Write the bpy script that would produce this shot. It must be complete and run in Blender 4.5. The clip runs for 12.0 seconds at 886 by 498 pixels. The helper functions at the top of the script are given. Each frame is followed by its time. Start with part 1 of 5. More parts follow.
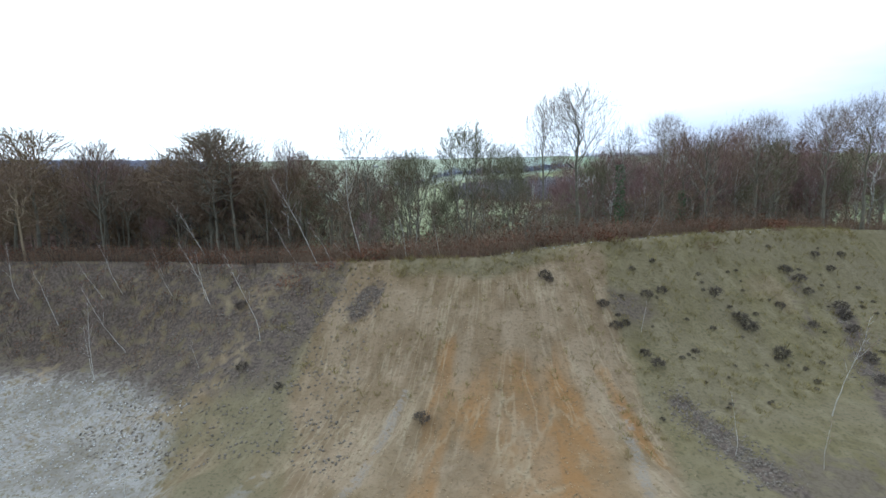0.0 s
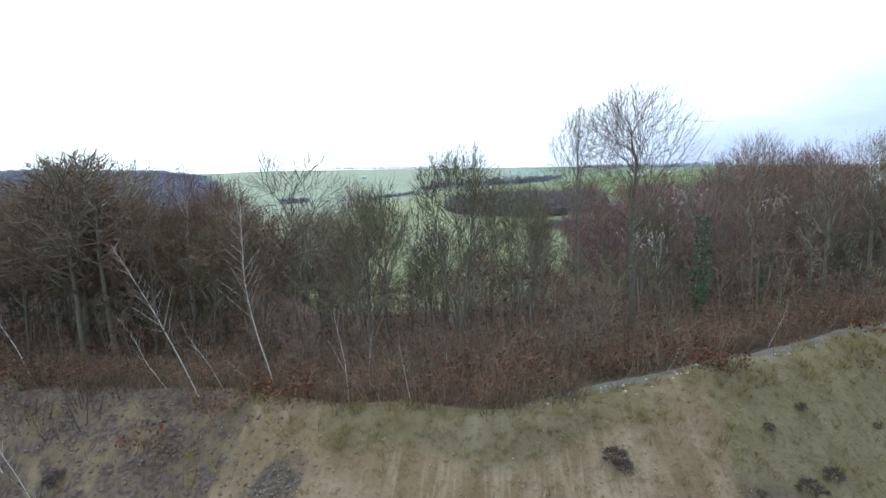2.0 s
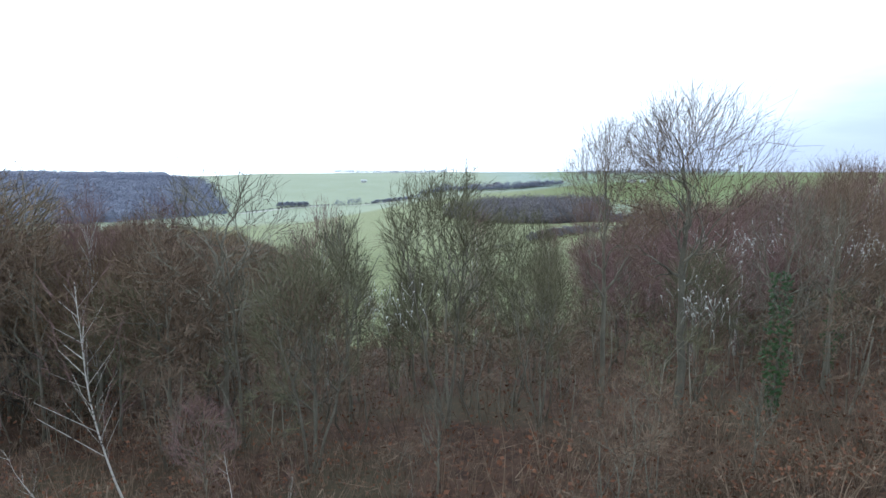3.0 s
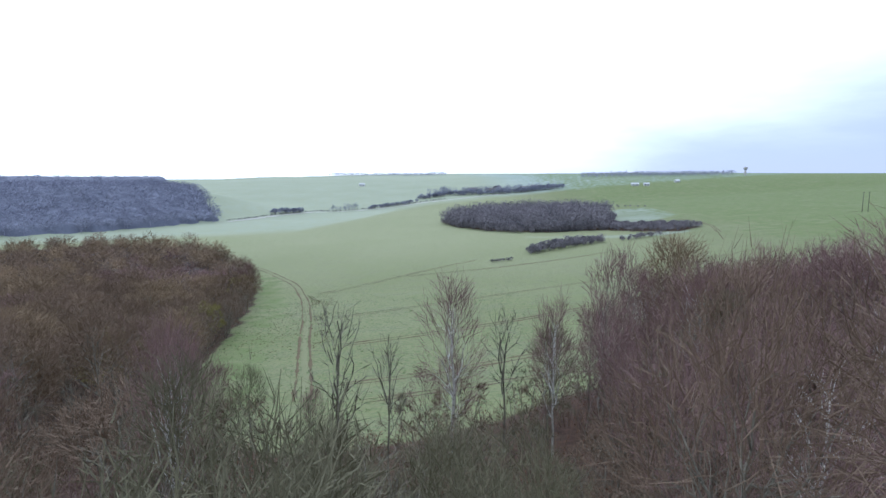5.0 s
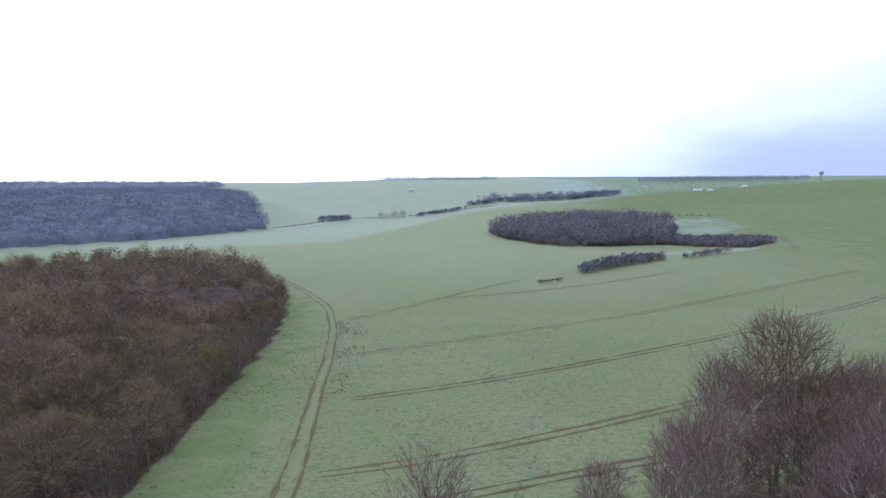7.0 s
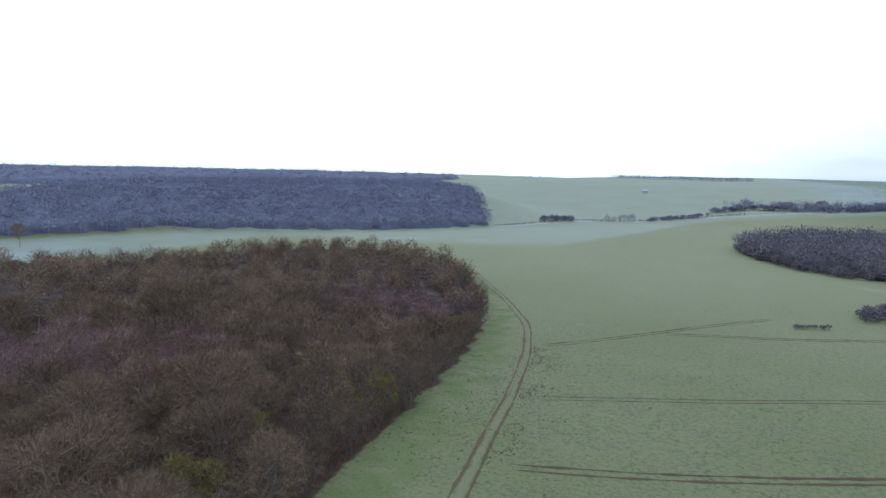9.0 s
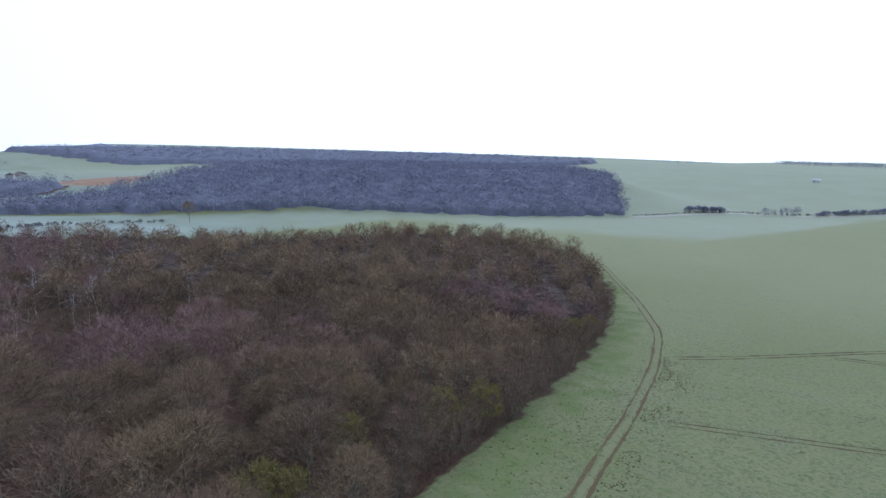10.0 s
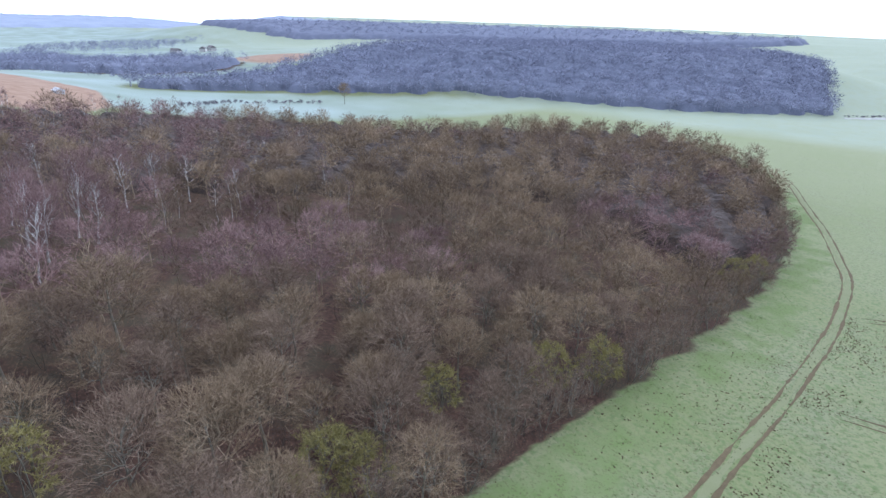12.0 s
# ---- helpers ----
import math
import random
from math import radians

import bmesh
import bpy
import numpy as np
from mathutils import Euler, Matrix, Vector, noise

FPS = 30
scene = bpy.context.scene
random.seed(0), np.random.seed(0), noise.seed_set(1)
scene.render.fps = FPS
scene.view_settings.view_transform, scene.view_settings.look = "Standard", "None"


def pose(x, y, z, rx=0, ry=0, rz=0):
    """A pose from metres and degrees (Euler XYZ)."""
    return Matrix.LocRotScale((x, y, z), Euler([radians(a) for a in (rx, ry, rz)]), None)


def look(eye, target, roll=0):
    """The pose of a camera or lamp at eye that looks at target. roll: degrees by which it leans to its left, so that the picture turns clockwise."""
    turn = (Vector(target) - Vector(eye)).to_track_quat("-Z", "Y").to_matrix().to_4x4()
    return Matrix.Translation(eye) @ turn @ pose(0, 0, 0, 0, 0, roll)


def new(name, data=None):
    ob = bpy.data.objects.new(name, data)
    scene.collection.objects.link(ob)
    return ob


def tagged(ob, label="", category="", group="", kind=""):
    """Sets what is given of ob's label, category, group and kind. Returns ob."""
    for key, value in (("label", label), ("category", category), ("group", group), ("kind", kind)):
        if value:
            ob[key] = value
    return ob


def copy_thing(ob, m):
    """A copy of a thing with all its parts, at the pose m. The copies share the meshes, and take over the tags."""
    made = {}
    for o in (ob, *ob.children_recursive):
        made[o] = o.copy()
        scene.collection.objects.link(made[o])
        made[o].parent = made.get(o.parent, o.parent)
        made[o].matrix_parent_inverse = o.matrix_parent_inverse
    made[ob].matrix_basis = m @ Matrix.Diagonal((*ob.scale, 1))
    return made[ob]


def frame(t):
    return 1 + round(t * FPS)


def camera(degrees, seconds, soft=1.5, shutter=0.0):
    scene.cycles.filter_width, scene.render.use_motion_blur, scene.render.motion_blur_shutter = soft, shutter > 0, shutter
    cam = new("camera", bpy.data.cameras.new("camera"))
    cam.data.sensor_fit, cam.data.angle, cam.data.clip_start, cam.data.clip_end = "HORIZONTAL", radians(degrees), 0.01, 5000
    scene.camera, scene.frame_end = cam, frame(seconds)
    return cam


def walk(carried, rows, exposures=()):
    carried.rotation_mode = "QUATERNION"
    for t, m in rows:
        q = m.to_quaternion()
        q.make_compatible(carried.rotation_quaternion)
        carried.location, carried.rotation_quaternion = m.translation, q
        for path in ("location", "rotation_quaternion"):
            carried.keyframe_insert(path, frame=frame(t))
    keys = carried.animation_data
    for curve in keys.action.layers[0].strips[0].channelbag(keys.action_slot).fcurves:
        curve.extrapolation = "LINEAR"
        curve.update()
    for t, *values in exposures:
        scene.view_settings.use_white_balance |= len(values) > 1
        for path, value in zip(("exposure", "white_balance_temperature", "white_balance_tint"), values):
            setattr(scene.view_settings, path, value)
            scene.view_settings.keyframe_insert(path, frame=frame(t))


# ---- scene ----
cam = camera(77.6, 12.0, soft=1.5)
EXPOSURES = [(0, 0.14, 5350, 1), (3, 0.22, 5350, 2), (5, 0.04, 5220, 9), (6.5, -0.1, 5150, 11), (9.5, -0.52, 5100, 12), (10.5, -0.3, 5100, 12), (11, -0.24, 5120, 12), (11.5, -0.1, 5150, 13), (12, 0.38, 5120, 13)]
PATH = [
    (0, (0.012, 0.385, 20.542), (0.016, 2.359, 20.221), -0.4),
    (0.5, (0.152, 5.203, 21.063), (0.163, 7.178, 20.749), -0.4),
    (1, (0.233, 10.036, 21.678), (0.251, 12.013, 21.373), -0.4),
    (1.5, (0.442, 14.706, 22.2), (0.467, 16.683, 21.904), -0.5),
    (2, (0.751, 19.225, 22.55), (0.789, 21.204, 22.263), -0.3),
    (2.5, (1.285, 23.729, 23.126), (1.324, 25.709, 22.846), -0.2),
    (3, (1.835, 28.072, 23.906), (1.872, 30.053, 23.631), 0.2),
    (3.2, (2.107, 29.775, 24.042), (2.15, 31.758, 23.785), 0.1),
    (4.8, (4.792, 43.168, 27.176), (4.824, 45.149, 26.897), -0.1),
    (5, (5.067, 45.043, 27.515), (5.099, 47.024, 27.244), -0.1),
    (5.5, (5.83, 49.592, 28.896), (5.866, 51.574, 28.626), 0.1),
    (6, (6.932, 54.36, 30.065), (6.966, 56.341, 29.796), -0.1),
    (6.5, (7.772, 58.446, 31.102), (7.771, 60.428, 30.836), -0.1),
    (6.7, (8.161, 59.877, 31.278), (8.102, 61.858, 31.016), -0.2),
    (8.3, (10.202, 74.81, 35.39), (9.598, 76.697, 35.116), 1.1),
    (8.5, (10.332, 76.502, 35.63), (9.642, 78.359, 35.354), 1.2),
    (9, (10.287, 80.636, 36.723), (9.362, 82.385, 36.433), 1.5),
    (9.5, (10.013, 84.315, 37.925), (8.865, 85.92, 37.603), 1.6),
    (10, (9.517, 88.019, 39.104), (8.209, 89.488, 38.739), 1.8),
    (10.5, (8.439, 91.595, 40.138), (7.019, 92.952, 39.76), 1.8),
    (11, (6.988, 94.857, 41.167), (5.496, 96.098, 40.68), 1.8),
    (11.5, (5.094, 97.724, 42.136), (3.603, 98.851, 41.424), 2.0),
    (12, (2.681, 100.754, 43.346), (1.128, 101.74, 42.56), 2.1),
]
walk(cam, [(t, look(e, a, r)) for t, e, a, r in PATH], EXPOSURES)

# ---- light ----
SUN_AZ, SUN_EL = radians(17), radians(26)   # left of the y axis, above the horizon
world = bpy.data.worlds.new("world")
scene.world = world
world.use_nodes = True
wn, wl = world.node_tree.nodes, world.node_tree.links


def wnode(kind, **values):
    n = wn.new(kind)
    for key, value in values.items():
        n.inputs[int(key[1:])].default_value = value
    return n


sky = wn.new("ShaderNodeTexSky")
sky.sky_type, sky.sun_disc = "NISHITA", False
sky.sun_elevation, sky.sun_rotation = SUN_EL, -SUN_AZ
sky.air_density, sky.dust_density, sky.ozone_density = 1.0, 0.3, 4.0
# a sheet of thin bright cloud with a ragged edge towards the blue part of the sky
coord = wn.new("ShaderNodeTexCoord")
edge = wn.new("ShaderNodeVectorMath")
edge.operation = "DOT_PRODUCT"
edge.inputs[1].default_value = (0.40, 0.0, -1.0)
stretch = wn.new("ShaderNodeVectorMath")
stretch.operation = "MULTIPLY"
stretch.inputs[1].default_value = (1.0, 1.0, 4.5)
cloud = wnode("ShaderNodeTexNoise", i2=2.6, i3=6.0, i4=0.55)
wl.new(coord.outputs["Generated"], edge.inputs[0])
wl.new(coord.outputs["Generated"], stretch.inputs[0])
wl.new(stretch.outputs[0], cloud.inputs["Vector"])
mix1 = wn.new("ShaderNodeMath")
mix1.operation = "MULTIPLY_ADD"
mix1.inputs[1].default_value = 0.22
wl.new(cloud.outputs[0], mix1.inputs[0])
wl.new(edge.outputs["Value"], mix1.inputs[2])
ramp = wn.new("ShaderNodeMapRange")
ramp.interpolation_type = "SMOOTHSTEP"
ramp.inputs[1].default_value, ramp.inputs[2].default_value = 0.01, 0.31
ramp.inputs[3].default_value, ramp.inputs[4].default_value = 1.0, 0.1
wl.new(mix1.outputs[0], ramp.inputs[0])
cover = wn.new("ShaderNodeMix")
cover.data_type = "RGBA"
wl.new(ramp.outputs[0], cover.inputs[0])
# thin blue-grey cloud over the clear part
thin = wn.new("ShaderNodeMix")
thin.data_type = "RGBA"
thin.inputs[0].default_value = 0.93
thin.inputs[7].default_value = (4.7, 5.0, 6.6, 1)
wl.new(sky.outputs[0], thin.inputs[6])
wl.new(thin.outputs[2], cover.inputs[6])
# the sheet is brightest round the veiled sun
toward = wn.new("ShaderNodeVectorMath")
toward.operation = "DOT_PRODUCT"
toward.inputs[1].default_value = (-math.sin(SUN_AZ) * math.cos(SUN_EL), math.cos(SUN_AZ) * math.cos(SUN_EL), math.sin(SUN_EL))
wl.new(coord.outputs["Generated"], toward.inputs[0])
glare = wn.new("ShaderNodeMapRange")
glare.interpolation_type = "SMOOTHSTEP"
for i, v in enumerate((-0.6, 1.0, 7.2, 15.0)):
    glare.inputs[i + 1].default_value = v
wl.new(toward.outputs["Value"], glare.inputs[0])
white = wn.new("ShaderNodeVectorMath")
white.operation = "SCALE"
white.inputs[0].default_value = (1.0, 0.99, 0.99)
wl.new(glare.outputs[0], white.inputs["Scale"])
wl.new(white.outputs[0], cover.inputs[7])
wn["Background"].inputs[1].default_value = 0.12
wl.new(cover.outputs[2], wn["Background"].inputs[0])
sun = new("sun", bpy.data.lights.new("sun", "SUN"))
sun.data.energy, sun.data.angle, sun.data.color = 0.7, radians(10), (1, 0.95, 0.88)
sun.matrix_world = look((0, 0, 0), (math.sin(SUN_AZ), -math.cos(SUN_AZ), -math.tan(SUN_EL)))


# ---- materials ----
def material(name, dark, light, scale=1.0, rough=0.9, bump=0.0, spread=0.35, tint=0.0):
    """A rough surface whose colour wanders between dark and light at two scales; spread: by how much each piece differs."""
    m = bpy.data.materials.new(name)
    m.use_nodes = True
    nt = m.node_tree
    nodes, links = nt.nodes, nt.links
    out = nodes["Principled BSDF"]
    out.inputs["Roughness"].default_value = rough
    out.inputs["Specular IOR Level"].default_value = 0.2
    co = nodes.new("ShaderNodeTexCoord")
    big, fine = nodes.new("ShaderNodeTexNoise"), nodes.new("ShaderNodeTexNoise")
    big.inputs["Scale"].default_value, fine.inputs["Scale"].default_value = scale, scale * 9
    for n in (big, fine):
        n.inputs["Detail"].default_value = 3
        links.new(co.outputs["Object"], n.inputs["Vector"])
    add = nodes.new("ShaderNodeMath")
    add.operation = "ADD"
    links.new(big.outputs[0], add.inputs[0])
    links.new(fine.outputs[0], add.inputs[1])
    info, geo = nodes.new("ShaderNodeObjectInfo"), nodes.new("ShaderNodeNewGeometry")
    at = nodes.new("ShaderNodeAttribute")
    at.attribute_name = "tint"
    s1 = nodes.new("ShaderNodeMath")
    s1.operation = "ADD"
    links.new(info.outputs["Random"], s1.inputs[0])
    links.new(geo.outputs["Random Per Island"], s1.inputs[1])
    s2 = nodes.new("ShaderNodeMath")
    s2.operation = "MULTIPLY_ADD"
    s2.inputs[1].default_value, s2.inputs[2].default_value = spread, -0.5 - spread
    links.new(s1.outputs[0], s2.inputs[0])
    s3 = nodes.new("ShaderNodeMath")
    s3.operation = "ADD"
    links.new(s2.outputs[0], s3.inputs[0])
    links.new(add.outputs[0], s3.inputs[1])
    s4 = nodes.new("ShaderNodeMath")
    s4.operation, s4.use_clamp = "ADD", True
    links.new(s3.outputs[0], s4.inputs[0])
    links.new(at.outputs["Fac"], s4.inputs[1])
    mixer = nodes.new("ShaderNodeMix")
    mixer.data_type = "RGBA"
    mixer.inputs[6].default_value, mixer.inputs[7].default_value = (*dark, 1), (*light, 1)
    links.new(s4.outputs[0], mixer.inputs[0])
    links.new(mixer.outputs[2], out.inputs["Base Color"])
    if bump:
        b = nodes.new("ShaderNodeBump")
        b.inputs["Strength"].default_value, b.inputs["Distance"].default_value = 0.6, bump
        links.new(fine.outputs[0], b.inputs["Height"])
        links.new(b.outputs[0], out.inputs["Normal"])
    return m


OAK_BARK = material("oak_bark", (0.085, 0.08, 0.064), (0.25, 0.23, 0.18), 2.0, 0.95, 0.02)
OAK_LIMB = material("oak_limb", (0.116, 0.09, 0.06), (0.33, 0.264, 0.178), 1.0, 0.95)
OAK_TWIG = material("oak_twig", (0.116, 0.083, 0.052), (0.31, 0.231, 0.147), 0.6)
BROWN_TWIG = material("brown_twig", (0.098, 0.07, 0.05), (0.256, 0.187, 0.132), 0.5)
PURPLE_TWIG = material("purple_twig", (0.125, 0.08, 0.074), (0.29, 0.192, 0.18), 0.5)
OLIVE_TWIG = material("olive_twig", (0.088, 0.084, 0.052), (0.205, 0.192, 0.12), 0.6)
YELLOW_TWIG = material("catkin_twig", (0.165, 0.148, 0.05), (0.29, 0.255, 0.095), 0.6)
IVY_LEAF = material("ivy_leaf", (0.02, 0.045, 0.015), (0.07, 0.12, 0.04), 1.0, 0.5)
DEAD_LEAF = material("dead_leaf", (0.075, 0.036, 0.023), (0.20, 0.095, 0.056), 0.4)
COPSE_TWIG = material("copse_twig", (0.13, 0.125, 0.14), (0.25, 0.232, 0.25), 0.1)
# far canopy: the blue haze of distance is put into this colour
HAZE_ROOF = material("haze_tinted_canopy_twigs", (0.125, 0.137, 0.186), (0.19, 0.20, 0.262), 0.12, 0.95, 0.6)
# near-black brown that paints the shade in gaps between crowns
GAP_SHADE = material("crown_gap_shade", (0.036, 0.029, 0.026), (0.09, 0.07, 0.06), 0.25, 0.95, 0.5)
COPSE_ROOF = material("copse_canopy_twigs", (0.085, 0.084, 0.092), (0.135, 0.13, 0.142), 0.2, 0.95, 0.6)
# twigs of distant trees, lightened and blued to stand in for haze
HAZE_TWIG = material("haze_tinted_twig", (0.185, 0.196, 0.256), (0.28, 0.292, 0.37), 0.05)
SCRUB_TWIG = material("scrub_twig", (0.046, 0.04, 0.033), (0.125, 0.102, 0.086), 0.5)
STRAW = material("dry_grass", (0.15, 0.125, 0.045), (0.33, 0.275, 0.125), 0.6)
STONE = material("rubble", (0.105, 0.092, 0.078), (0.22, 0.19, 0.16), 1.5, 0.95, 0.02)
CHALK = material("chalk", (0.30, 0.29, 0.28), (0.55, 0.54, 0.53), 1.2, 0.95, 0.02)
SOIL = material("rutted_soil", (0.062, 0.047, 0.026), (0.13, 0.1, 0.054), 0.7, 0.95, 0.03)
SAND = material("loose_sand", (0.20, 0.14, 0.08), (0.38, 0.29, 0.18), 0.7, 0.95, 0.03)
VERGE = material("worn_verge", (0.158, 0.17, 0.08), (0.192, 0.2, 0.108), 0.5, 0.95, 0.03)
PATH_GRIT = material("path_grit", (0.082, 0.075, 0.068), (0.17, 0.157, 0.143), 0.8, 0.95, 0.03)
PLASTER = material("pale_plaster", (0.34, 0.33, 0.32), (0.5, 0.49, 0.48), 0.3)
LANE = material("pale_lane", (0.30, 0.295, 0.27), (0.46, 0.45, 0.41), 0.3)
ROOF = material("dark_roof", (0.11, 0.10, 0.10), (0.21, 0.19, 0.19), 0.4)
SHED = material("white_sheet_metal", (0.45, 0.46, 0.48), (0.62, 0.63, 0.65), 0.2, 0.5)
TIMBER = material("tarred_timber", (0.05, 0.045, 0.04), (0.13, 0.11, 0.09), 2.0)
CONCRETE = material("concrete", (0.30, 0.29, 0.28), (0.48, 0.47, 0.46), 0.3)


def birch_bark():
    """White bark with dark cross bands and a grey foot."""
    m = material("birch_bark", (0.34, 0.32, 0.29), (0.60, 0.58, 0.54), 2.0, 0.7, 0.01)
    nodes, links = m.node_tree.nodes, m.node_tree.links
    out = nodes["Principled BSDF"]
    before = out.inputs["Base Color"].links[0].from_socket
    co = nodes.new("ShaderNodeTexCoord")
    sq = nodes.new("ShaderNodeMapping")
    sq.inputs["Scale"].default_value = (3, 3, 14)
    band = nodes.new("ShaderNodeTexNoise")
    band.inputs["Scale"].default_value, band.inputs["Detail"].default_value = 1.0, 2
    links.new(co.outputs["Object"], sq.inputs[0])
    links.new(sq.outputs[0], band.inputs["Vector"])
    step = nodes.new("ShaderNodeMapRange")
    step.inputs[1].default_value, step.inputs[2].default_value = 0.58, 0.68
    links.new(band.outputs[0], step.inputs[0])
    mixer = nodes.new("ShaderNodeMix")
    mixer.data_type = "RGBA"
    mixer.inputs[7].default_value = (0.06, 0.05, 0.045, 1)
    links.new(step.outputs[0], mixer.inputs[0])
    links.new(before, mixer.inputs[6])
    links.new(mixer.outputs[2], out.inputs["Base Color"])
    return m


BIRCH_BARK = birch_bark()


def ground_material():
    """Land cover by the masks stored on the sheet: crop, litter, sand, moss, chalk, rubble, ploughland, pale crop."""
    m = bpy.data.materials.new("ground_cover")
    m.use_nodes = True
    nt = m.node_tree
    nodes, links = nt.nodes, nt.links
    out = nodes["Principled BSDF"]
    out.inputs["Roughness"].default_value = 0.95
    out.inputs["Specular IOR Level"].default_value = 0.15
    co = nodes.new("ShaderNodeTexCoord")

    lay = nodes.new("ShaderNodeAttribute")
    lay.attribute_name = "downhill"

    def tex(scale, detail=4.0, squeeze=None, down=False):
        n = nodes.new("ShaderNodeTexNoise")
        n.inputs["Scale"].default_value, n.inputs["Detail"].default_value = scale, detail
        if squeeze:
            mp = nodes.new("ShaderNodeMapping")
            mp.inputs["Scale"].default_value = squeeze[:3]
            mp.inputs["Rotation"].default_value = (0, 0, radians(squeeze[3]))
            links.new(lay.outputs["Vector"] if down else co.outputs["Object"], mp.inputs[0])
            links.new(mp.outputs[0], n.inputs["Vector"])
        else:
            links.new(co.outputs["Object"], n.inputs["Vector"])
        return n.outputs[0]

    def rng(value, a, b, c=0.0, d=1.0):
        n = nodes.new("ShaderNodeMapRange")
        for i, v in enumerate((a, b, c, d)):
            n.inputs[i + 1].default_value = v
        links.new(value, n.inputs[0])
        return n.outputs[0]

    def blend(fac, a, b):
        n = nodes.new("ShaderNodeMix")
        n.data_type = "RGBA"
        for i, v in ((0, fac), (6, a), (7, b)):
            if isinstance(v, (tuple, float, int)):
                n.inputs[i].default_value = (*v, 1) if isinstance(v, tuple) else v
            else:
                links.new(v, n.inputs[i])
        return n.outputs[2]

    def calc(op, a, b):
        n = nodes.new("ShaderNodeMath")
        n.operation, n.use_clamp = op, True
        for i, v in ((0, a), (1, b)):
            if isinstance(v, (float, int)):
                n.inputs[i].default_value = v
            else:
                links.new(v, n.inputs[i])
        return n.outputs[0]

    def masks(name):
        n = nodes.new("ShaderNodeAttribute")
        n.attribute_name = name
        sep = nodes.new("ShaderNodeSeparateColor")
        links.new(n.outputs["Color"], sep.inputs[0])
        return sep.outputs

    a, b, c = masks("cover_a"), masks("cover_b"), masks("cover_c")
    broad, mid, fine, grit = tex(0.02), tex(0.16), tex(1.3), tex(5.0, 6.0)
    rows = tex(1.0, 3.0, (0.05, 1.6, 1.0, -27))
    ragged = rng(mid, 0.25, 0.75, -0.35, 0.35)

    frayed = calc("MULTIPLY", calc("ADD", mid, fine), 0.5)
    frayed = rng(frayed, 0.3, 0.7, -0.5, 0.5)
    swept = rng(broad, 0.25, 0.75, -0.35, 0.35)

    def soft(mask, amount=1.0, by=None):
        """A mask with an edge that frays."""
        w = nodes.new("ShaderNodeMath")
        w.operation = "MULTIPLY_ADD"
        w.inputs[1].default_value = amount
        links.new(by or ragged, w.inputs[0])
        links.new(mask, w.inputs[2])
        return rng(w.outputs[0], 0.35, 0.65)

    crop = blend(rng(broad, 0.35, 0.65), (0.168, 0.187, 0.082), (0.2, 0.212, 0.11))
    crop = blend(rng(rows, 0.45, 0.72, 0.0, 0.25), crop, (0.175, 0.178, 0.11))
    crop = blend(rng(mid, 0.45, 0.75, 0.0, 0.5), crop, (0.17, 0.182, 0.115))
    crop = blend(rng(fine, 0.46, 0.66, 0.0, 0.7), crop, (0.095, 0.138, 0.05))
    crop = blend(rng(grit, 0.58, 0.72, 0.0, 0.6), crop, (0.15, 0.12, 0.08))
    # the paler far crop; its bluish cast is haze mixed into the colour
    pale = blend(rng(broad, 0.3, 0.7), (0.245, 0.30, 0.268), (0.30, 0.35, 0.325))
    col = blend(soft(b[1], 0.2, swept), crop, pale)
    # crop grows paler with distance: haze laid into the field colour
    far_haze = nodes.new("ShaderNodeAttribute")
    far_haze.attribute_name = "far_haze"
    col = blend(calc("MULTIPLY", far_haze.outputs["Fac"], rng(mid, 0.3, 0.7, 0.7, 1.0)), col, (0.28, 0.298, 0.17))
    lush = blend(rng(fine, 0.35, 0.65), (0.11, 0.156, 0.046), (0.148, 0.186, 0.07))
    col = blend(calc("MULTIPLY", soft(c[0], 1.0), 0.85), col, lush)
    fleck = tex(1.0, 3.0, (3.0, 3.0, 1.0, 0))
    col = blend(calc("MULTIPLY", rng(fleck, 0.56, 0.64, 0.0, 0.8), calc("SUBTRACT", rng(mid, 0.36, 0.6, 0.25, 1.0), b[1])), col, (0.095, 0.088, 0.045))
    plough = blend(rng(mid, 0.3, 0.7), (0.24, 0.15, 0.10), (0.32, 0.22, 0.155))
    col = blend(soft(b[0], 0.4), col, plough)
    litter = blend(rng(fine, 0.3, 0.7), (0.034, 0.021, 0.016), (0.09, 0.054, 0.038))
    litter = blend(rng(mid, 0.45, 0.62), litter, (0.062, 0.05, 0.032))
    litter = blend(rng(grit, 0.56, 0.66, 0.0, 0.7), litter, (0.16, 0.085, 0.05))
    col = blend(soft(a[0], 0.8), col, litter)
    # the pit: sand with runnels, ochre streaks, moss, chalk and rubble
    runs = tex(1.0, 6.0, (0.7, 0.38, 0.2, 6), True)
    cross = tex(1.0, 5.0, (1.2, 0.42, 0.3, 32), True)
    back = tex(1.0, 5.0, (1.2, 0.42, 0.3, -27), True)
    streak = tex(1.0, 5.0, (0.75, 0.12, 0.12, 8), True)
    sand = blend(rng(runs, 0.35, 0.65), (0.168, 0.12, 0.07), (0.235, 0.174, 0.11))
    sand = blend(rng(cross, 0.52, 0.66, 0.0, 0.7), sand, (0.30, 0.232, 0.158))
    sand = blend(rng(back, 0.54, 0.66, 0.0, 0.6), sand, (0.15, 0.11, 0.065))
    sand = blend(rng(mid, 0.42, 0.7, 0.0, 0.7), sand, (0.18, 0.134, 0.073))
    sand = blend(rng(tex(0.3, 5.0), 0.46, 0.6, 0.0, 0.75), sand, (0.285, 0.22, 0.148))
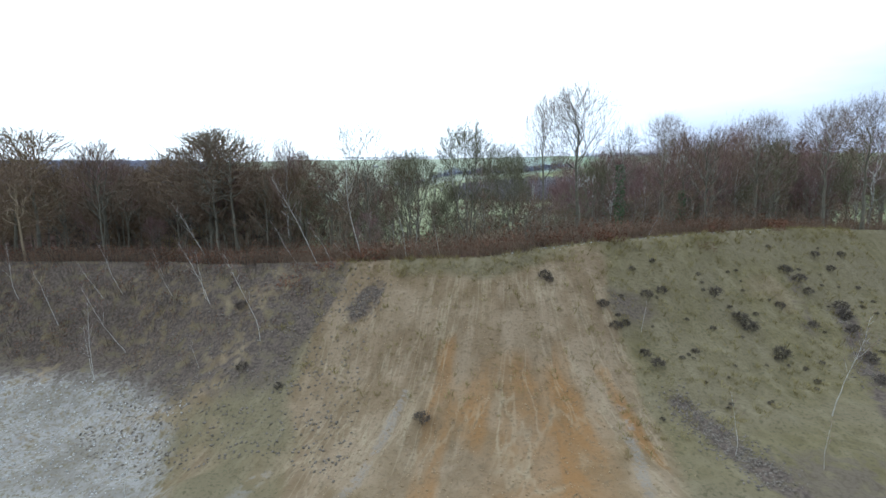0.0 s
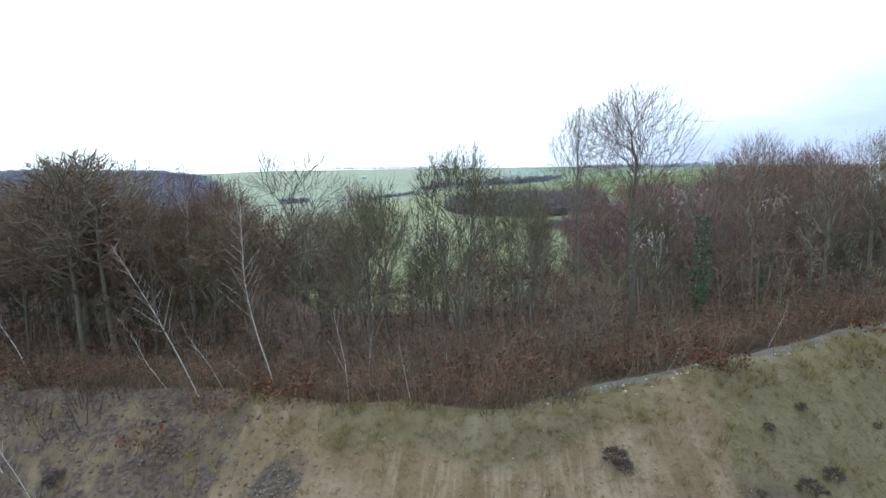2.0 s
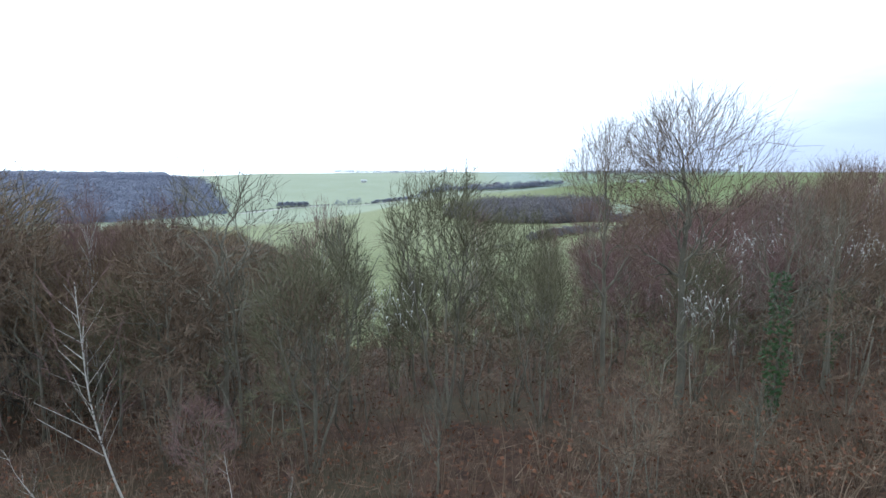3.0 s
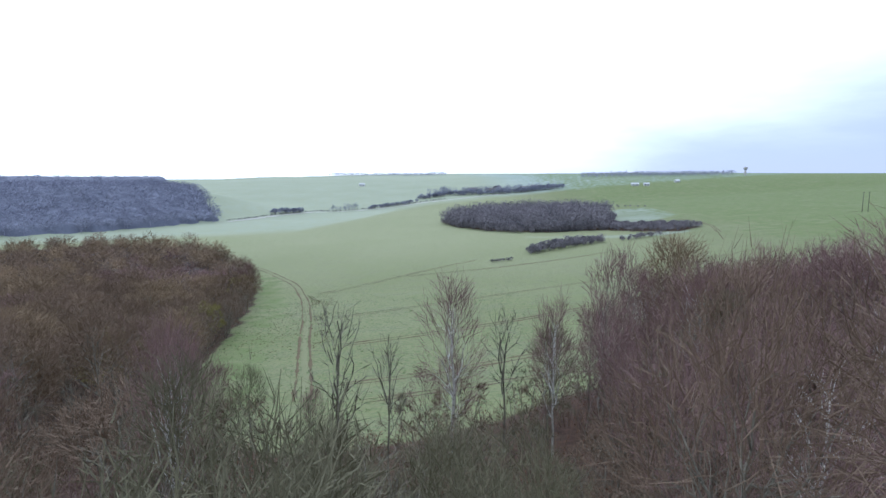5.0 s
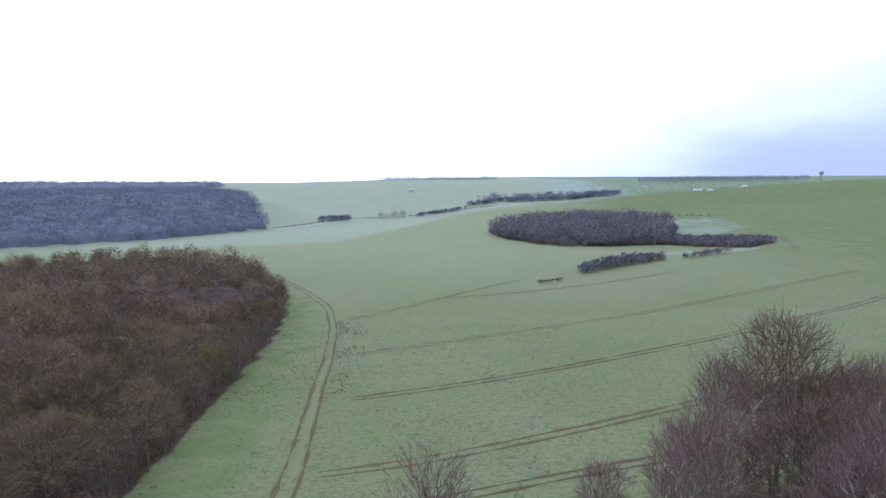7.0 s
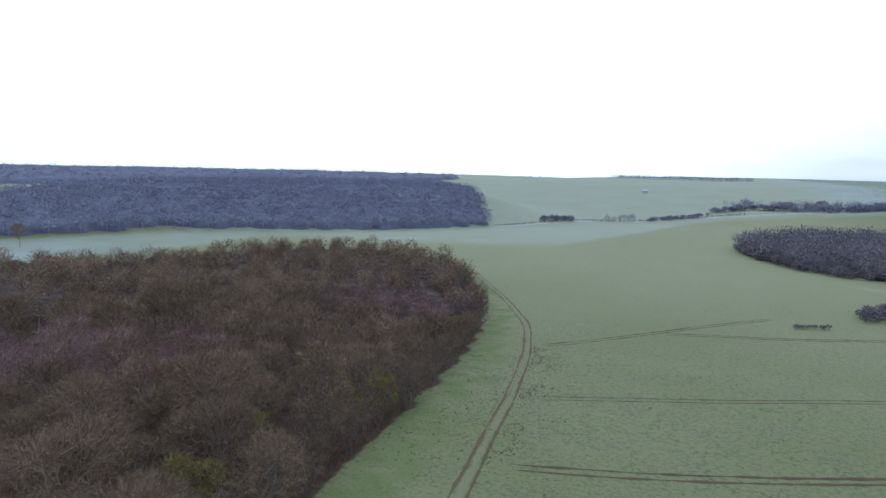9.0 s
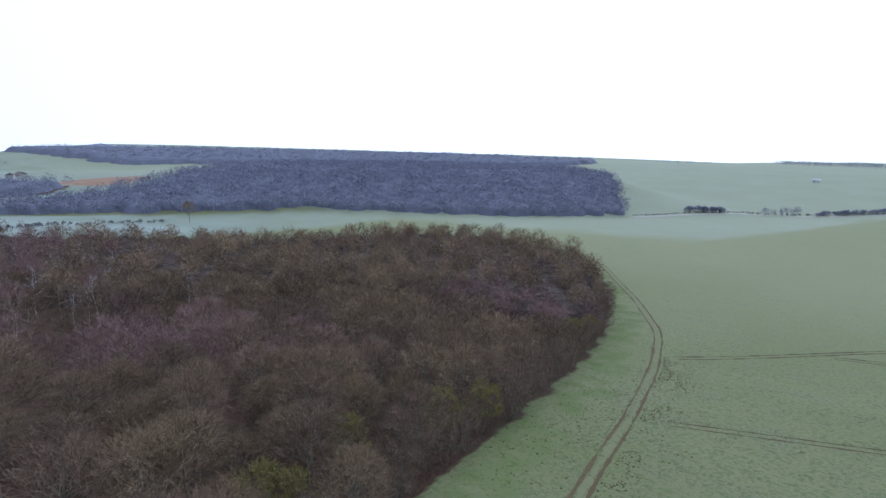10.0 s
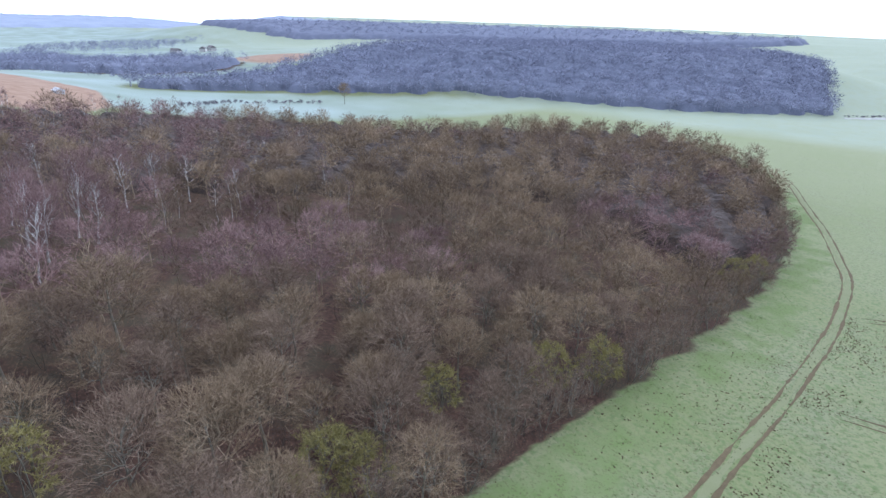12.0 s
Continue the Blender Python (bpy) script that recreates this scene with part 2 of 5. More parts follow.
    sand = blend(calc("MULTIPLY", soft(c[1], 0.9), rng(streak, 0.34, 0.54, 0.2, 0.92)), sand, (0.245, 0.137, 0.055))

    def trace(field, at):
        """Thin winding lines where a noise passes one value."""
        return calc("MULTIPLY", rng(field, at - 0.022, at - 0.004), rng(field, at + 0.022, at + 0.004))

    ruts = [tex(1.0, 4.0, (0.85, 0.13, 0.1, turn), True) for turn in (22, -26, 42)]
    worn = rng(tex(0.22, 2.0), 0.4, 0.55, 0.15, 1.0)
    for field, at, tone in zip(ruts, (0.5, 0.48, 0.53), ((0.38, 0.32, 0.22), (0.14, 0.10, 0.055), (0.36, 0.30, 0.20))):
        sand = blend(calc("MULTIPLY", calc("MULTIPLY", trace(field, at), worn), 0.32), sand, tone)
    sand = blend(rng(grit, 0.55, 0.72, 0.0, 0.7), sand, (0.12, 0.095, 0.06))
    moss = blend(rng(fine, 0.3, 0.7), (0.12, 0.101, 0.05), (0.182, 0.153, 0.084))
    moss = blend(rng(mid, 0.42, 0.58, 0.0, 0.85), moss, (0.17, 0.142, 0.088))
    moss = blend(rng(cross, 0.5, 0.68, 0.0, 0.6), moss, (0.215, 0.182, 0.115))
    moss = blend(rng(grit, 0.52, 0.68, 0.0, 0.8), moss, (0.09, 0.08, 0.045))
    sand = blend(soft(c[2], 1.0), sand, moss)
    white = blend(rng(fine, 0.3, 0.65), (0.43, 0.42, 0.405), (0.25, 0.23, 0.21))
    white = blend(rng(mid, 0.45, 0.65), white, (0.20, 0.18, 0.155))
    sand = blend(calc("MULTIPLY", soft(b[2], 1.5, frayed), rng(grit, 0.36, 0.52, 0.15, 1.0)), sand, white)
    stones = blend(rng(grit, 0.4, 0.62), (0.076, 0.06, 0.05), (0.145, 0.115, 0.094))
    sand = blend(calc("MULTIPLY", soft(a[2], 0.9, frayed), rng(fine, 0.28, 0.52, 0.35, 1.0)), sand, stones)
    col = blend(soft(a[1], 0.25), col, sand)
    links.new(col, out.inputs["Base Color"])
    bump = nodes.new("ShaderNodeBump")
    bump.inputs["Distance"].default_value = 0.12
    links.new(rng(a[1], 0.0, 1.0, 0.10, 0.75), bump.inputs["Strength"])
    total = nodes.new("ShaderNodeMath")
    total.operation = "ADD"
    links.new(fine, total.inputs[0])
    links.new(grit, total.inputs[1])
    links.new(total.outputs[0], bump.inputs["Height"])
    links.new(bump.outputs[0], out.inputs["Normal"])
    return m


# ---- shape of the land ----
def ss(a, b, t):
    t = np.clip((t - a) / (b - a), 0, 1)
    return t * t * (3 - 2 * t)


def smin(a, b, k):
    h = np.clip(0.5 + 0.5 * (b - a) / k, 0, 1)
    return b + (a - b) * h - k * h * (1 - h)


def vnoise(x, y, seed=0):
    """Smooth value noise between -1 and 1, one cell a unit."""
    xi, yi = np.floor(x).astype(np.int64), np.floor(y).astype(np.int64)
    u, v = x - xi, y - yi
    u, v = u * u * (3 - 2 * u), v * v * (3 - 2 * v)

    def corner(i, j):
        n = (i * 374761393 + j * 668265263 + seed * 144665) & 0x7FFFFFFF
        n = ((n ^ (n >> 13)) * 1274126177) & 0x7FFFFFFF
        n = ((n ^ (n >> 16)) * 1103515245 + 12345) & 0x7FFFFFFF
        return (n & 0xFFFF) / 32767.5 - 1
    a, b = corner(xi, yi), corner(xi + 1, yi)
    c, d = corner(xi, yi + 1), corner(xi + 1, yi + 1)
    return (a * (1 - u) + b * u) * (1 - v) + (c * (1 - u) + d * u) * v


def rim_y(x):
    """The upper edge of the sand pit."""
    right = 0.25 * (x - 9 + np.sqrt((x - 9) ** 2 + 6)) - 0.07
    right = np.minimum(right, 17 + 0.1 * (x - 43))
    return 38.5 - 0.9 * np.exp(-((x - 4) / 4) ** 2) + 5.3 * ss(2, -14, x) + 5 * ss(-14, -30, x) + 5 * ss(-30, -60, x) + right + 0.5 * vnoise(x / 3.1, x * 0 + 7.3)


def hills(x, y):
    """The open country: pit shoulder, falling field, dry valley, far slopes."""
    p = np.interp(y, [-4000, 40, 50, 80, 126, 154, 184, 232, 300, 450, 700, 900, 1150, 1500, 5000],
                  [14, 13.5, 12.5, 5.5, -3.9, -7.6, -10.6, -14.2, -15.2, -15.7, -15, 0, 15, 20, 24])
    west = ss(-260, -700, x) * ss(1500, 900, y)
    p = p * (1 - west) + west * (-14 - 0.012 * np.clip(-450 - x, 0, 3000))
    p = p + 0.05 * np.clip(x + 30, 0, 900) * ss(90, 200, y)
    p = p + (np.where(x > 1, 1.4, 1.1) * np.tanh((x - 1) / 14)) * ss(75, 45, y)
    p = p + 5 * np.exp(-((x - 45) / 30) ** 2 - ((y - 88) / 26) ** 2)
    # the wooded hill beyond the pale field
    n = -0.85 * (x + 186) + 0.526 * (y - 545)
    m = -0.526 * (x + 186) - 0.85 * (y - 545)
    p = p + 26 * ss(-5, 140, n) * ss(-190, -60, m) * ss(900, 420, n) * ss(680, 260, m)
    # the long wooded ridge
    u = np.clip(((x + 677) * -773 + (y - 1390) * -900) / (773 ** 2 + 900 ** 2), 0, 1)
    d = np.hypot(x + 677 + 773 * u, y - 1390 + 900 * u)
    p = np.maximum(p, smin(p + 40, 15 + 0 * p, 10) * ss(420, 120, d) + p * (1 - ss(420, 120, d)))
    p = smin(p, 25 + 0 * p, 10) - 36 * ss(-350, -1000, x) * ss(1300, 1750, np.hypot(x, y))
    p = p + 34 * ss(-1500, -2600, x) * ss(900, 300, y)
    far = ss(380, 700, np.hypot(x, y))
    return p + far * (1.6 * vnoise(x / 210, y / 210, 3) + 3 * vnoise(x / 700, y / 700, 4)) + 0.25 * vnoise(x / 34, y / 34, 5)


def drop(d):
    return np.interp(d, [0, 0.5, 6.5, 12, 20, 60], [0, 0.25, 5.6, 8.0, 9.2, 11])


def height(x, y):
    x, y = np.asarray(x, float), np.asarray(y, float)
    d = rim_y(x) - y
    z = hills(x, y) - drop(d)
    face = ss(0.3, 2.5, d) * ss(40, 20, d)
    # runnels down the face, lumps across it
    sx = x - 0.25 * d * np.tanh((x - 5) / 4)
    z = z + face * (0.05 * vnoise(sx / 1.1 + 0.9 * vnoise(x / 3, y / 3, 16), d / 2.6, 11) + 0.13 * vnoise(sx / 2.9, d / 3.5, 12) + 0.13 * vnoise(x / 0.9, y / 0.9, 13))
    # gullies washed down the bare sand, deeper towards the foot
    wash = face * ss(-9, -5, x) * ss(13, 9, x) * ss(1, 6, d)
    lane = sx / 1.3 + 0.5 * vnoise(x / 2.2, y / 2.2, 17)
    z = z - wash * (0.24 * np.clip(1 - 2.2 * np.abs(vnoise(lane, d / 9, 18)), 0, 1) + 0.13 * np.clip(1 - 2.5 * np.abs(vnoise(lane * 2.1 + 0.25 * d, d / 7, 19)), 0, 1))
    z = z + face * 0.07 * vnoise(x / 0.5, y / 0.5, 20)
    z = z + 0.3 * ss(2, 5, d) * ss(-6, -12, x) * vnoise(x / 2.6, y / 2.6, 14) - 1.4 * ss(1.5, 5, d) * ss(-12, -18, x)
    return z + 0.12 * ss(1.5, 0.2, np.abs(d + 0.3))


# ---- mesh helpers ----
def mesh_of(name, v, t, mats, slots=None, tint=None):
    """A mesh from arrays of vertices and triangles."""
    v, t = np.asarray(v, np.float32).reshape(-1, 3), np.asarray(t, np.int32).reshape(-1, 3)
    me = bpy.data.meshes.new(name)
    me.vertices.add(len(v))
    me.vertices.foreach_set("co", v.ravel())
    me.loops.add(len(t) * 3)
    me.loops.foreach_set("vertex_index", t.ravel())
    me.polygons.add(len(t))
    me.polygons.foreach_set("loop_start", np.arange(0, len(t) * 3, 3, dtype=np.int32))
    me.polygons.foreach_set("loop_total", np.full(len(t), 3, np.int32))
    for m in mats:
        me.materials.append(m)
    if slots is not None:
        me.polygons.foreach_set("material_index", np.asarray(slots, np.int32))
    if tint is not None:
        me.attributes.new("tint", "FLOAT", "POINT").data.foreach_set("value", np.asarray(tint, np.float32))
    me.update()
    me.validate()
    return me


def part(name, me, parent, label=""):
    ob = new(name, me)
    ob.parent = parent
    return tagged(ob, label)


class Geo:
    """Collects triangles."""

    def __init__(self):
        self.v, self.t, self.m = [], [], []

    def tube(self, pts, radii, sides=4, slot=0):
        base = len(self.v)
        n = len(pts)
        for i, (p, r) in enumerate(zip(pts, radii)):
            d = pts[min(i + 1, n - 1)] - pts[max(i - 1, 0)]
            a = d.orthogonal().normalized() if i == 0 else (a - d * (a.dot(d) / max(d.dot(d), 1e-9))).normalized()
            b = d.normalized().cross(a)
            for k in range(sides):
                w = 2 * math.pi * k / sides
                self.v.append(p + (a * math.cos(w) + b * math.sin(w)) * r)
        for i in range(n - 1):
            for k in range(sides):
                p, q = base + i * sides + k, base + i * sides + (k + 1) % sides
                self.t += [(p, q, q + sides), (p, q + sides, p + sides)]
                self.m += [slot, slot]
        top = base + (n - 1) * sides
        for k in range(1, sides - 1):
            self.t.append((top, top + k, top + k + 1))
            self.m.append(slot)

    def sliver(self, p, q, w, rng, slot=0, bend=0.0):
        """A twig: one long triangle, or a bent pair with a middle."""
        d = q - p
        s = d.cross(Vector((rng.uniform(-1, 1), rng.uniform(-1, 1), rng.uniform(-1, 1))))
        s = s.normalized() * w * 0.5 if s.length > 1e-6 else Vector((w / 2, 0, 0))
        base = len(self.v)
        if bend:
            mid = p.lerp(q, 0.5) + Vector((rng.uniform(-1, 1), rng.uniform(-1, 1), rng.uniform(-0.3, 1))) * bend * d.length
            self.v += [p - s, p + s, mid + s * 0.7, mid - s * 0.7, q]
            self.t += [(base, base + 1, base + 2), (base, base + 2, base + 3), (base + 3, base + 2, base + 4)]
            self.m += [slot] * 3
        else:
            self.v += [p - s, p + s, q]
            self.t.append((base, base + 1, base + 2))
            self.m.append(slot)

    def strip(self, p, q, w0, w1, rng, slot=0):
        """A flat bough that keeps its width to its end."""
        d = q - p
        s = d.cross(Vector((rng.uniform(-1, 1), rng.uniform(-1, 1), rng.uniform(-1, 1))))
        s = s.normalized() * 0.5 if s.length > 1e-6 else Vector((0.5, 0, 0))
        base = len(self.v)
        self.v += [p - s * w0, p + s * w0, q + s * w1, q - s * w1]
        self.t += [(base, base + 1, base + 2), (base, base + 2, base + 3)]
        self.m += [slot, slot]

    def leaf(self, p, size, rng, slot=0):
        a = Vector((rng.gauss(0, 1), rng.gauss(0, 1), rng.gauss(0, 1))).normalized()
        b = a.orthogonal().normalized()
        base = len(self.v)
        self.v += [p - a * size, p + b * size * 0.6, p + a * size, p - b * size * 0.6]
        self.t += [(base, base + 1, base + 2), (base, base + 2, base + 3)]
        self.m += [slot, slot]

    def arrays(self):
        return np.array([tuple(p) for p in self.v], np.float32), np.array(self.t, np.int32), np.array(self.m, np.int32)

    def mesh(self, name, mats):
        v, t, m = self.arrays()
        return mesh_of(name, v, t, mats, m)


def along(pts, f):
    x = f * (len(pts) - 1)
    i = min(int(x), len(pts) - 2)
    return pts[i].lerp(pts[i + 1], x - i)


def grow(seed, tall=12.0, wide=4.0, centre=0.58, bole=0.3, n=(11, 5, 5, 2), thick=0.16, wob=0.12, stems=1, twig=(0.045, 0.03),
         long=(0.62, 0.4), droop=0.0, up=0.15, arch=-0.5, detail=2):
    """A bare tree whose limbs reach for a domed crown. Returns the trunk's and the crown's triangles; slot 0 is bark, slot 1 twigs."""
    rng = random.Random(seed)
    trunk, crown = Geo(), Geo()
    mid = Vector((0, 0, tall * centre))

    def shell(d, k):
        """The point of the crown's outline in a direction from its middle."""
        high = tall * (1 - centre) if d.z > 0 else tall * (centre - bole) * 0.8
        return mid + Vector((d.x * wide, d.y * wide, d.z * high)) * k

    def bow(p, q, lift, segs):
        """A line from p to q that sets off steeply and wanders."""
        c = p.lerp(q, 0.45) + Vector((0, 0, -lift * (q - p).length * 0.25)) + Vector((rng.gauss(0, wob), rng.gauss(0, wob), rng.gauss(0, wob))) * (q - p).length
        got = []
        for i in range(segs + 1):
            t = i / segs
            got.append(p * (1 - t) ** 2 + c * (2 * t * (1 - t)) + q * t * t)
            if 0 < i < segs:
                got[-1] += Vector((rng.gauss(0, 1), rng.gauss(0, 1), rng.gauss(0, 1))) * wob * 0.3 * (q - p).length / segs
        return got

    bumps = [Vector((rng.gauss(0, 1), rng.gauss(0, 1), rng.uniform(0, 1))).normalized() for _ in range(5)]
    lines = []
    for s in range(stems):
        a = s * 2.4 + rng.uniform(-0.4, 0.4)
        off = 0.0 if stems == 1 else 0.06 * tall
        head = Vector((math.cos(a) * off * 2.4, math.sin(a) * off * 2.4, tall * (centre + 0.12))) + Vector((rng.gauss(0, 0.02), rng.gauss(0, 0.02), 0)) * tall
        pts = bow(Vector((math.cos(a) * off * 0.4, math.sin(a) * off * 0.4, -0.4)), head, 0, 6 if detail > 1 else 2)
        k = len(pts)
        trunk.tube(pts, [thick * (1.3 if i == 0 else 1 - 0.62 * i / k) for i in range(k)], (6 if stems == 1 else 4) if detail > 1 else 3)
        lines.append(pts)
    for j in range(n[0]):
        e = -0.25 + 1.22 * (j + rng.random()) / n[0]
        az = j * 2.39996 + rng.uniform(-0.4, 0.4)
        d = Vector((math.cos(az) * math.sqrt(max(0, 1 - e * e)), math.sin(az) * math.sqrt(max(0, 1 - e * e)), e))
        bulge = 0.82 + 0.3 * max(0, max(d.dot(b) for b in bumps) - 0.55)
        goal = shell(d, bulge * rng.uniform(0.85, 1.05))
        pts = lines[j % stems]
        f = min(0.98, (bole + (1 - bole) * (0.12 + 0.75 * max(0, e)) * rng.uniform(0.8, 1.1)) / (centre + 0.12) * 0.92)
        start = along(pts, f)
        a = bow(start, goal, arch * (1 if e > 0 else 0.3), 4 if detail > 1 else 2)
        r = thick * (0.46 - 0.14 * max(0, e))
        crown.tube(a, [r * (1 - 0.8 * i / (len(a) - 1)) for i in range(len(a))], 3)
        for _ in range(n[1]):
            g = rng.uniform(0.3, 0.95)
            p = along(a, g)
            w = (p.lerp(goal, 0.6) + Vector((rng.gauss(0, 1), rng.gauss(0, 1), rng.gauss(0, 0.8))) * wide * 0.33) - mid
            w = Vector((w.x / wide, w.y / wide, w.z / (tall * (1 - centre))))
            if w.length < 0.2:
                continue
            q = shell(w.normalized(), bulge * rng.uniform(0.75, 1.04))
            b = bow(p, q, 0.3, 2)
            crown.sliver(b[0], b[-1], r * 0.85, rng, 0, 0.08 if detail > 1 else 0.0)
            for _ in range(n[2]):
                h = rng.uniform(0.3, 1.0)
                u = along(b, h)
                out = (u - mid).normalized() * 0.7 + (b[-1] - b[0]).normalized() * 0.4
                e1 = (out + Vector((rng.gauss(0, 0.75), rng.gauss(0, 0.75), rng.gauss(0, 0.6) + up - droop))).normalized()
                tip = u + e1 * long[0] * rng.uniform(0.5, 1.2)
                crown.sliver(u, tip, twig[0] * rng.uniform(0.7, 1.3), rng, 1)
                for _ in range(n[3]):
                    k = u.lerp(tip, rng.uniform(0.2, 1.0))
                    e2 = (e1 + Vector((rng.gauss(0, 0.7), rng.gauss(0, 0.7), rng.gauss(0, 0.55) + up * 0.5 - droop))).normalized()
                    crown.sliver(k, k + e2 * long[1] * rng.uniform(0.6, 1.3), twig[1] * rng.uniform(0.7, 1.3), rng, 1)
    # bring the whole to its height
    s = tall / float(np.quantile([p.z for p in crown.v], 0.985))
    for geo in (trunk, crown):
        geo.v = [Vector((p.x, p.y, p.z * s)) for p in geo.v]
    return trunk, crown


def fork_tree(seed, tall=13.0, wide=4.0, bole=0.4, limbs=10, levels=5, thick=0.17, twig=0.02, sprays=3, spray=0.5, spread=40, low=20, stems=1,
              wander=0.2, limb=0.6, taper=(0.73, 0.58, 0.45)):
    """A bare tree that forks again and again, from a clean bole to fine twigs. Slot 0 is bark, slot 1 twigs."""
    rng = random.Random(seed)
    trunk, crown = Geo(), Geo()

    def turned(d, angle):
        a = d.orthogonal().normalized()
        a.rotate(Matrix.Rotation(rng.uniform(0, 2 * math.pi), 3, d))
        return (d * math.cos(angle) + a * math.sin(angle)).normalized()

    foot = Vector((0, 0, tall * bole * 0.9))
    mid, semi = Vector((0, 0, tall * (1 + bole) * 0.5)), Vector((1 / wide, 1 / wide, 2 / (tall * (1 - bole))))

    def room(p, d):
        """How far it is from p along d to the crown's outline."""
        o = Vector([(p - mid)[k] * semi[k] for k in range(3)])
        u = Vector([d[k] * semi[k] for k in range(3)])
        a, b, c = u.dot(u), o.dot(u), o.dot(o) - 1
        return max(0.0, (-b + math.sqrt(max(0.0, b * b - a * c))) / a)

    bays = [Vector((rng.gauss(0, 1), rng.gauss(0, 1), rng.uniform(-0.3, 1))).normalized() for _ in range(9)]

    def lobe(d):
        """Hollows in the crown's outline."""
        return max(0.0, max(d.dot(b) for b in bays) - 0.78) * 4.5

    def fork(p, d, r, level):
        out = (p - foot).normalized() if (p - foot).length > 0.1 else d
        d = (d + out * 0.18).normalized()
        length = max(0.16, room(p, d) * (1 - 0.38 * lobe(d)) / (level + 1)) * rng.uniform(0.75, 1.2)
        d2 = (d + Vector((rng.gauss(0, wander), rng.gauss(0, wander), 0.04 + rng.gauss(0, wander * 0.8)))).normalized()
        m = p + d * length * 0.5
        q = m + d2 * length * 0.5
        if level >= 3:
            crown.tube([p, m, q], [r, r * 0.88, r * 0.78], 3)
        else:
            slot = 0 if level > 1 else 1
            crown.strip(p, m, max(r * 2, twig), max(r * 1.8, twig), rng, slot)
            crown.strip(m, q, max(r * 1.8, twig), max(r * 1.55, twig) if level else twig * 0.3, rng, slot)
        if level == 0:
            for _ in range(sprays):
                k = p.lerp(q, rng.uniform(0.1, 1.0))
                crown.sliver(k, k + turned(d2, radians(rng.uniform(15, 55))) * spray * rng.uniform(0.5, 1.2), twig, rng, 1)
            return
        fork(q, turned(d2, radians(rng.uniform(8, 22))), r * taper[0], level - 1)
        fork(q, turned(d2, radians(rng.uniform(24, spread + 14))), r * taper[1], level - 1)
        if rng.random() < 0.55:
            fork(m, turned(d2, radians(rng.uniform(28, spread + 22))), r * taper[2], level - 1)

    for s in range(stems):
        a = s * 2.2 + rng.uniform(-0.5, 0.5)
        lean = Vector((math.cos(a), math.sin(a), 0)) * (0.0 if stems == 1 else 0.22)
        pts = [Vector((0, 0, -0.4)) + lean * 0.3]
        for i in range(7):
            pts.append(pts[-1] + (Vector((rng.gauss(0, 0.05), rng.gauss(0, 0.05), 1)) + lean).normalized() * (tall * 0.66 + 0.4) / 7)
        trunk.tube(pts, [thick * (1.35 if i == 0 else 1 - 0.1 * i) for i in range(8)], 6)
        for j in range(limbs):
            f = (bole + (0.66 - bole) * (j + rng.random() * 0.8) / limbs) / 0.66
            up = j / max(1, limbs - 1)
            el = radians(low + 34 * up + rng.uniform(-10, 10))
            az = j * 2.39996 + rng.uniform(-0.4, 0.4) + s
            d = Vector((math.cos(az) * math.cos(el), math.sin(az) * math.cos(el), math.sin(el)))
            fork(along(pts, min(f, 0.98)), d, thick * limb * (1 - 0.37 * up), levels)
        fork(pts[-1], Vector((rng.gauss(0, 0.1), rng.gauss(0, 0.1), 1)).normalized(), thick * 0.4, levels)
    co = np.array([tuple(p) for p in crown.v])
    high = float(np.quantile(co[:, 2], 0.99))
    sw = wide / float(np.quantile(np.hypot(co[:, 0], co[:, 1]), 0.95))
    for geo in (trunk, crown):
        geo.v = [Vector((p.x * sw, p.y * sw, p.z * tall / high)) for p in geo.v]
    return trunk, crown


def whip(seed, tall=6.0, kinks=0.10, shoots=16, thick=0.035):
    """A thin kinked birch with short upswept shoots on its upper part."""
    rng = random.Random(seed)
    trunk, crown = Geo(), Geo()
    pts, d = [Vector((0, 0, -0.3))], Vector((rng.gauss(0, 0.05), rng.gauss(0, 0.05), 1))
    for i in range(11):
        d = (d + Vector((rng.gauss(0, kinks), rng.gauss(0, kinks), 0.12))).normalized()
        pts.append(pts[-1] + d * (tall + 0.3) / 11)
    trunk.tube(pts, [thick * (1.3 if i == 0 else 1 - 0.075 * i) for i in range(12)], 5)
    for j in range(shoots):
        f = 0.42 + 0.56 * (j + rng.random()) / shoots
        p = along(pts, min(f, 0.99))
        az = j * 2.39996 + rng.uniform(-0.5, 0.5)
        e = Vector((math.cos(az), math.sin(az), rng.uniform(0.8, 1.8))).normalized()
        long = tall * 0.2 * (1.25 - f) * rng.uniform(0.7, 1.5)
        m = p + e * long
        q = m + (e + Vector((rng.gauss(0, 0.2), rng.gauss(0, 0.2), 0.5))).normalized() * long * 0.8
        crown.strip(p, m, thick * 0.5, thick * 0.32, rng, 0)
        crown.strip(m, q, thick * 0.32, 0.006, rng, 1)
        for _ in range(5):
            k = p.lerp(m, rng.random()) if rng.random() < 0.4 else m.lerp(q, rng.random())
            t = k + (e + Vector((rng.gauss(0, 0.5), rng.gauss(0, 0.5), rng.gauss(0.3, 0.4)))).normalized() * rng.uniform(0.25, 0.6)
            crown.sliver(k, t, 0.012, rng, 1)
    return trunk, crown


def plant(name, label, category, group, geos, mats, trunk_mats=None):
    """A tree as a thing with its trunk and crown, far below the land until copied; returns the thing."""
    trunk, crown = geos
    top = tagged(new(name), label, category, group)
    part("trunk", trunk.mesh("trunk", trunk_mats or mats), top)
    part("crown", crown.mesh("crown", mats), top)
    return top


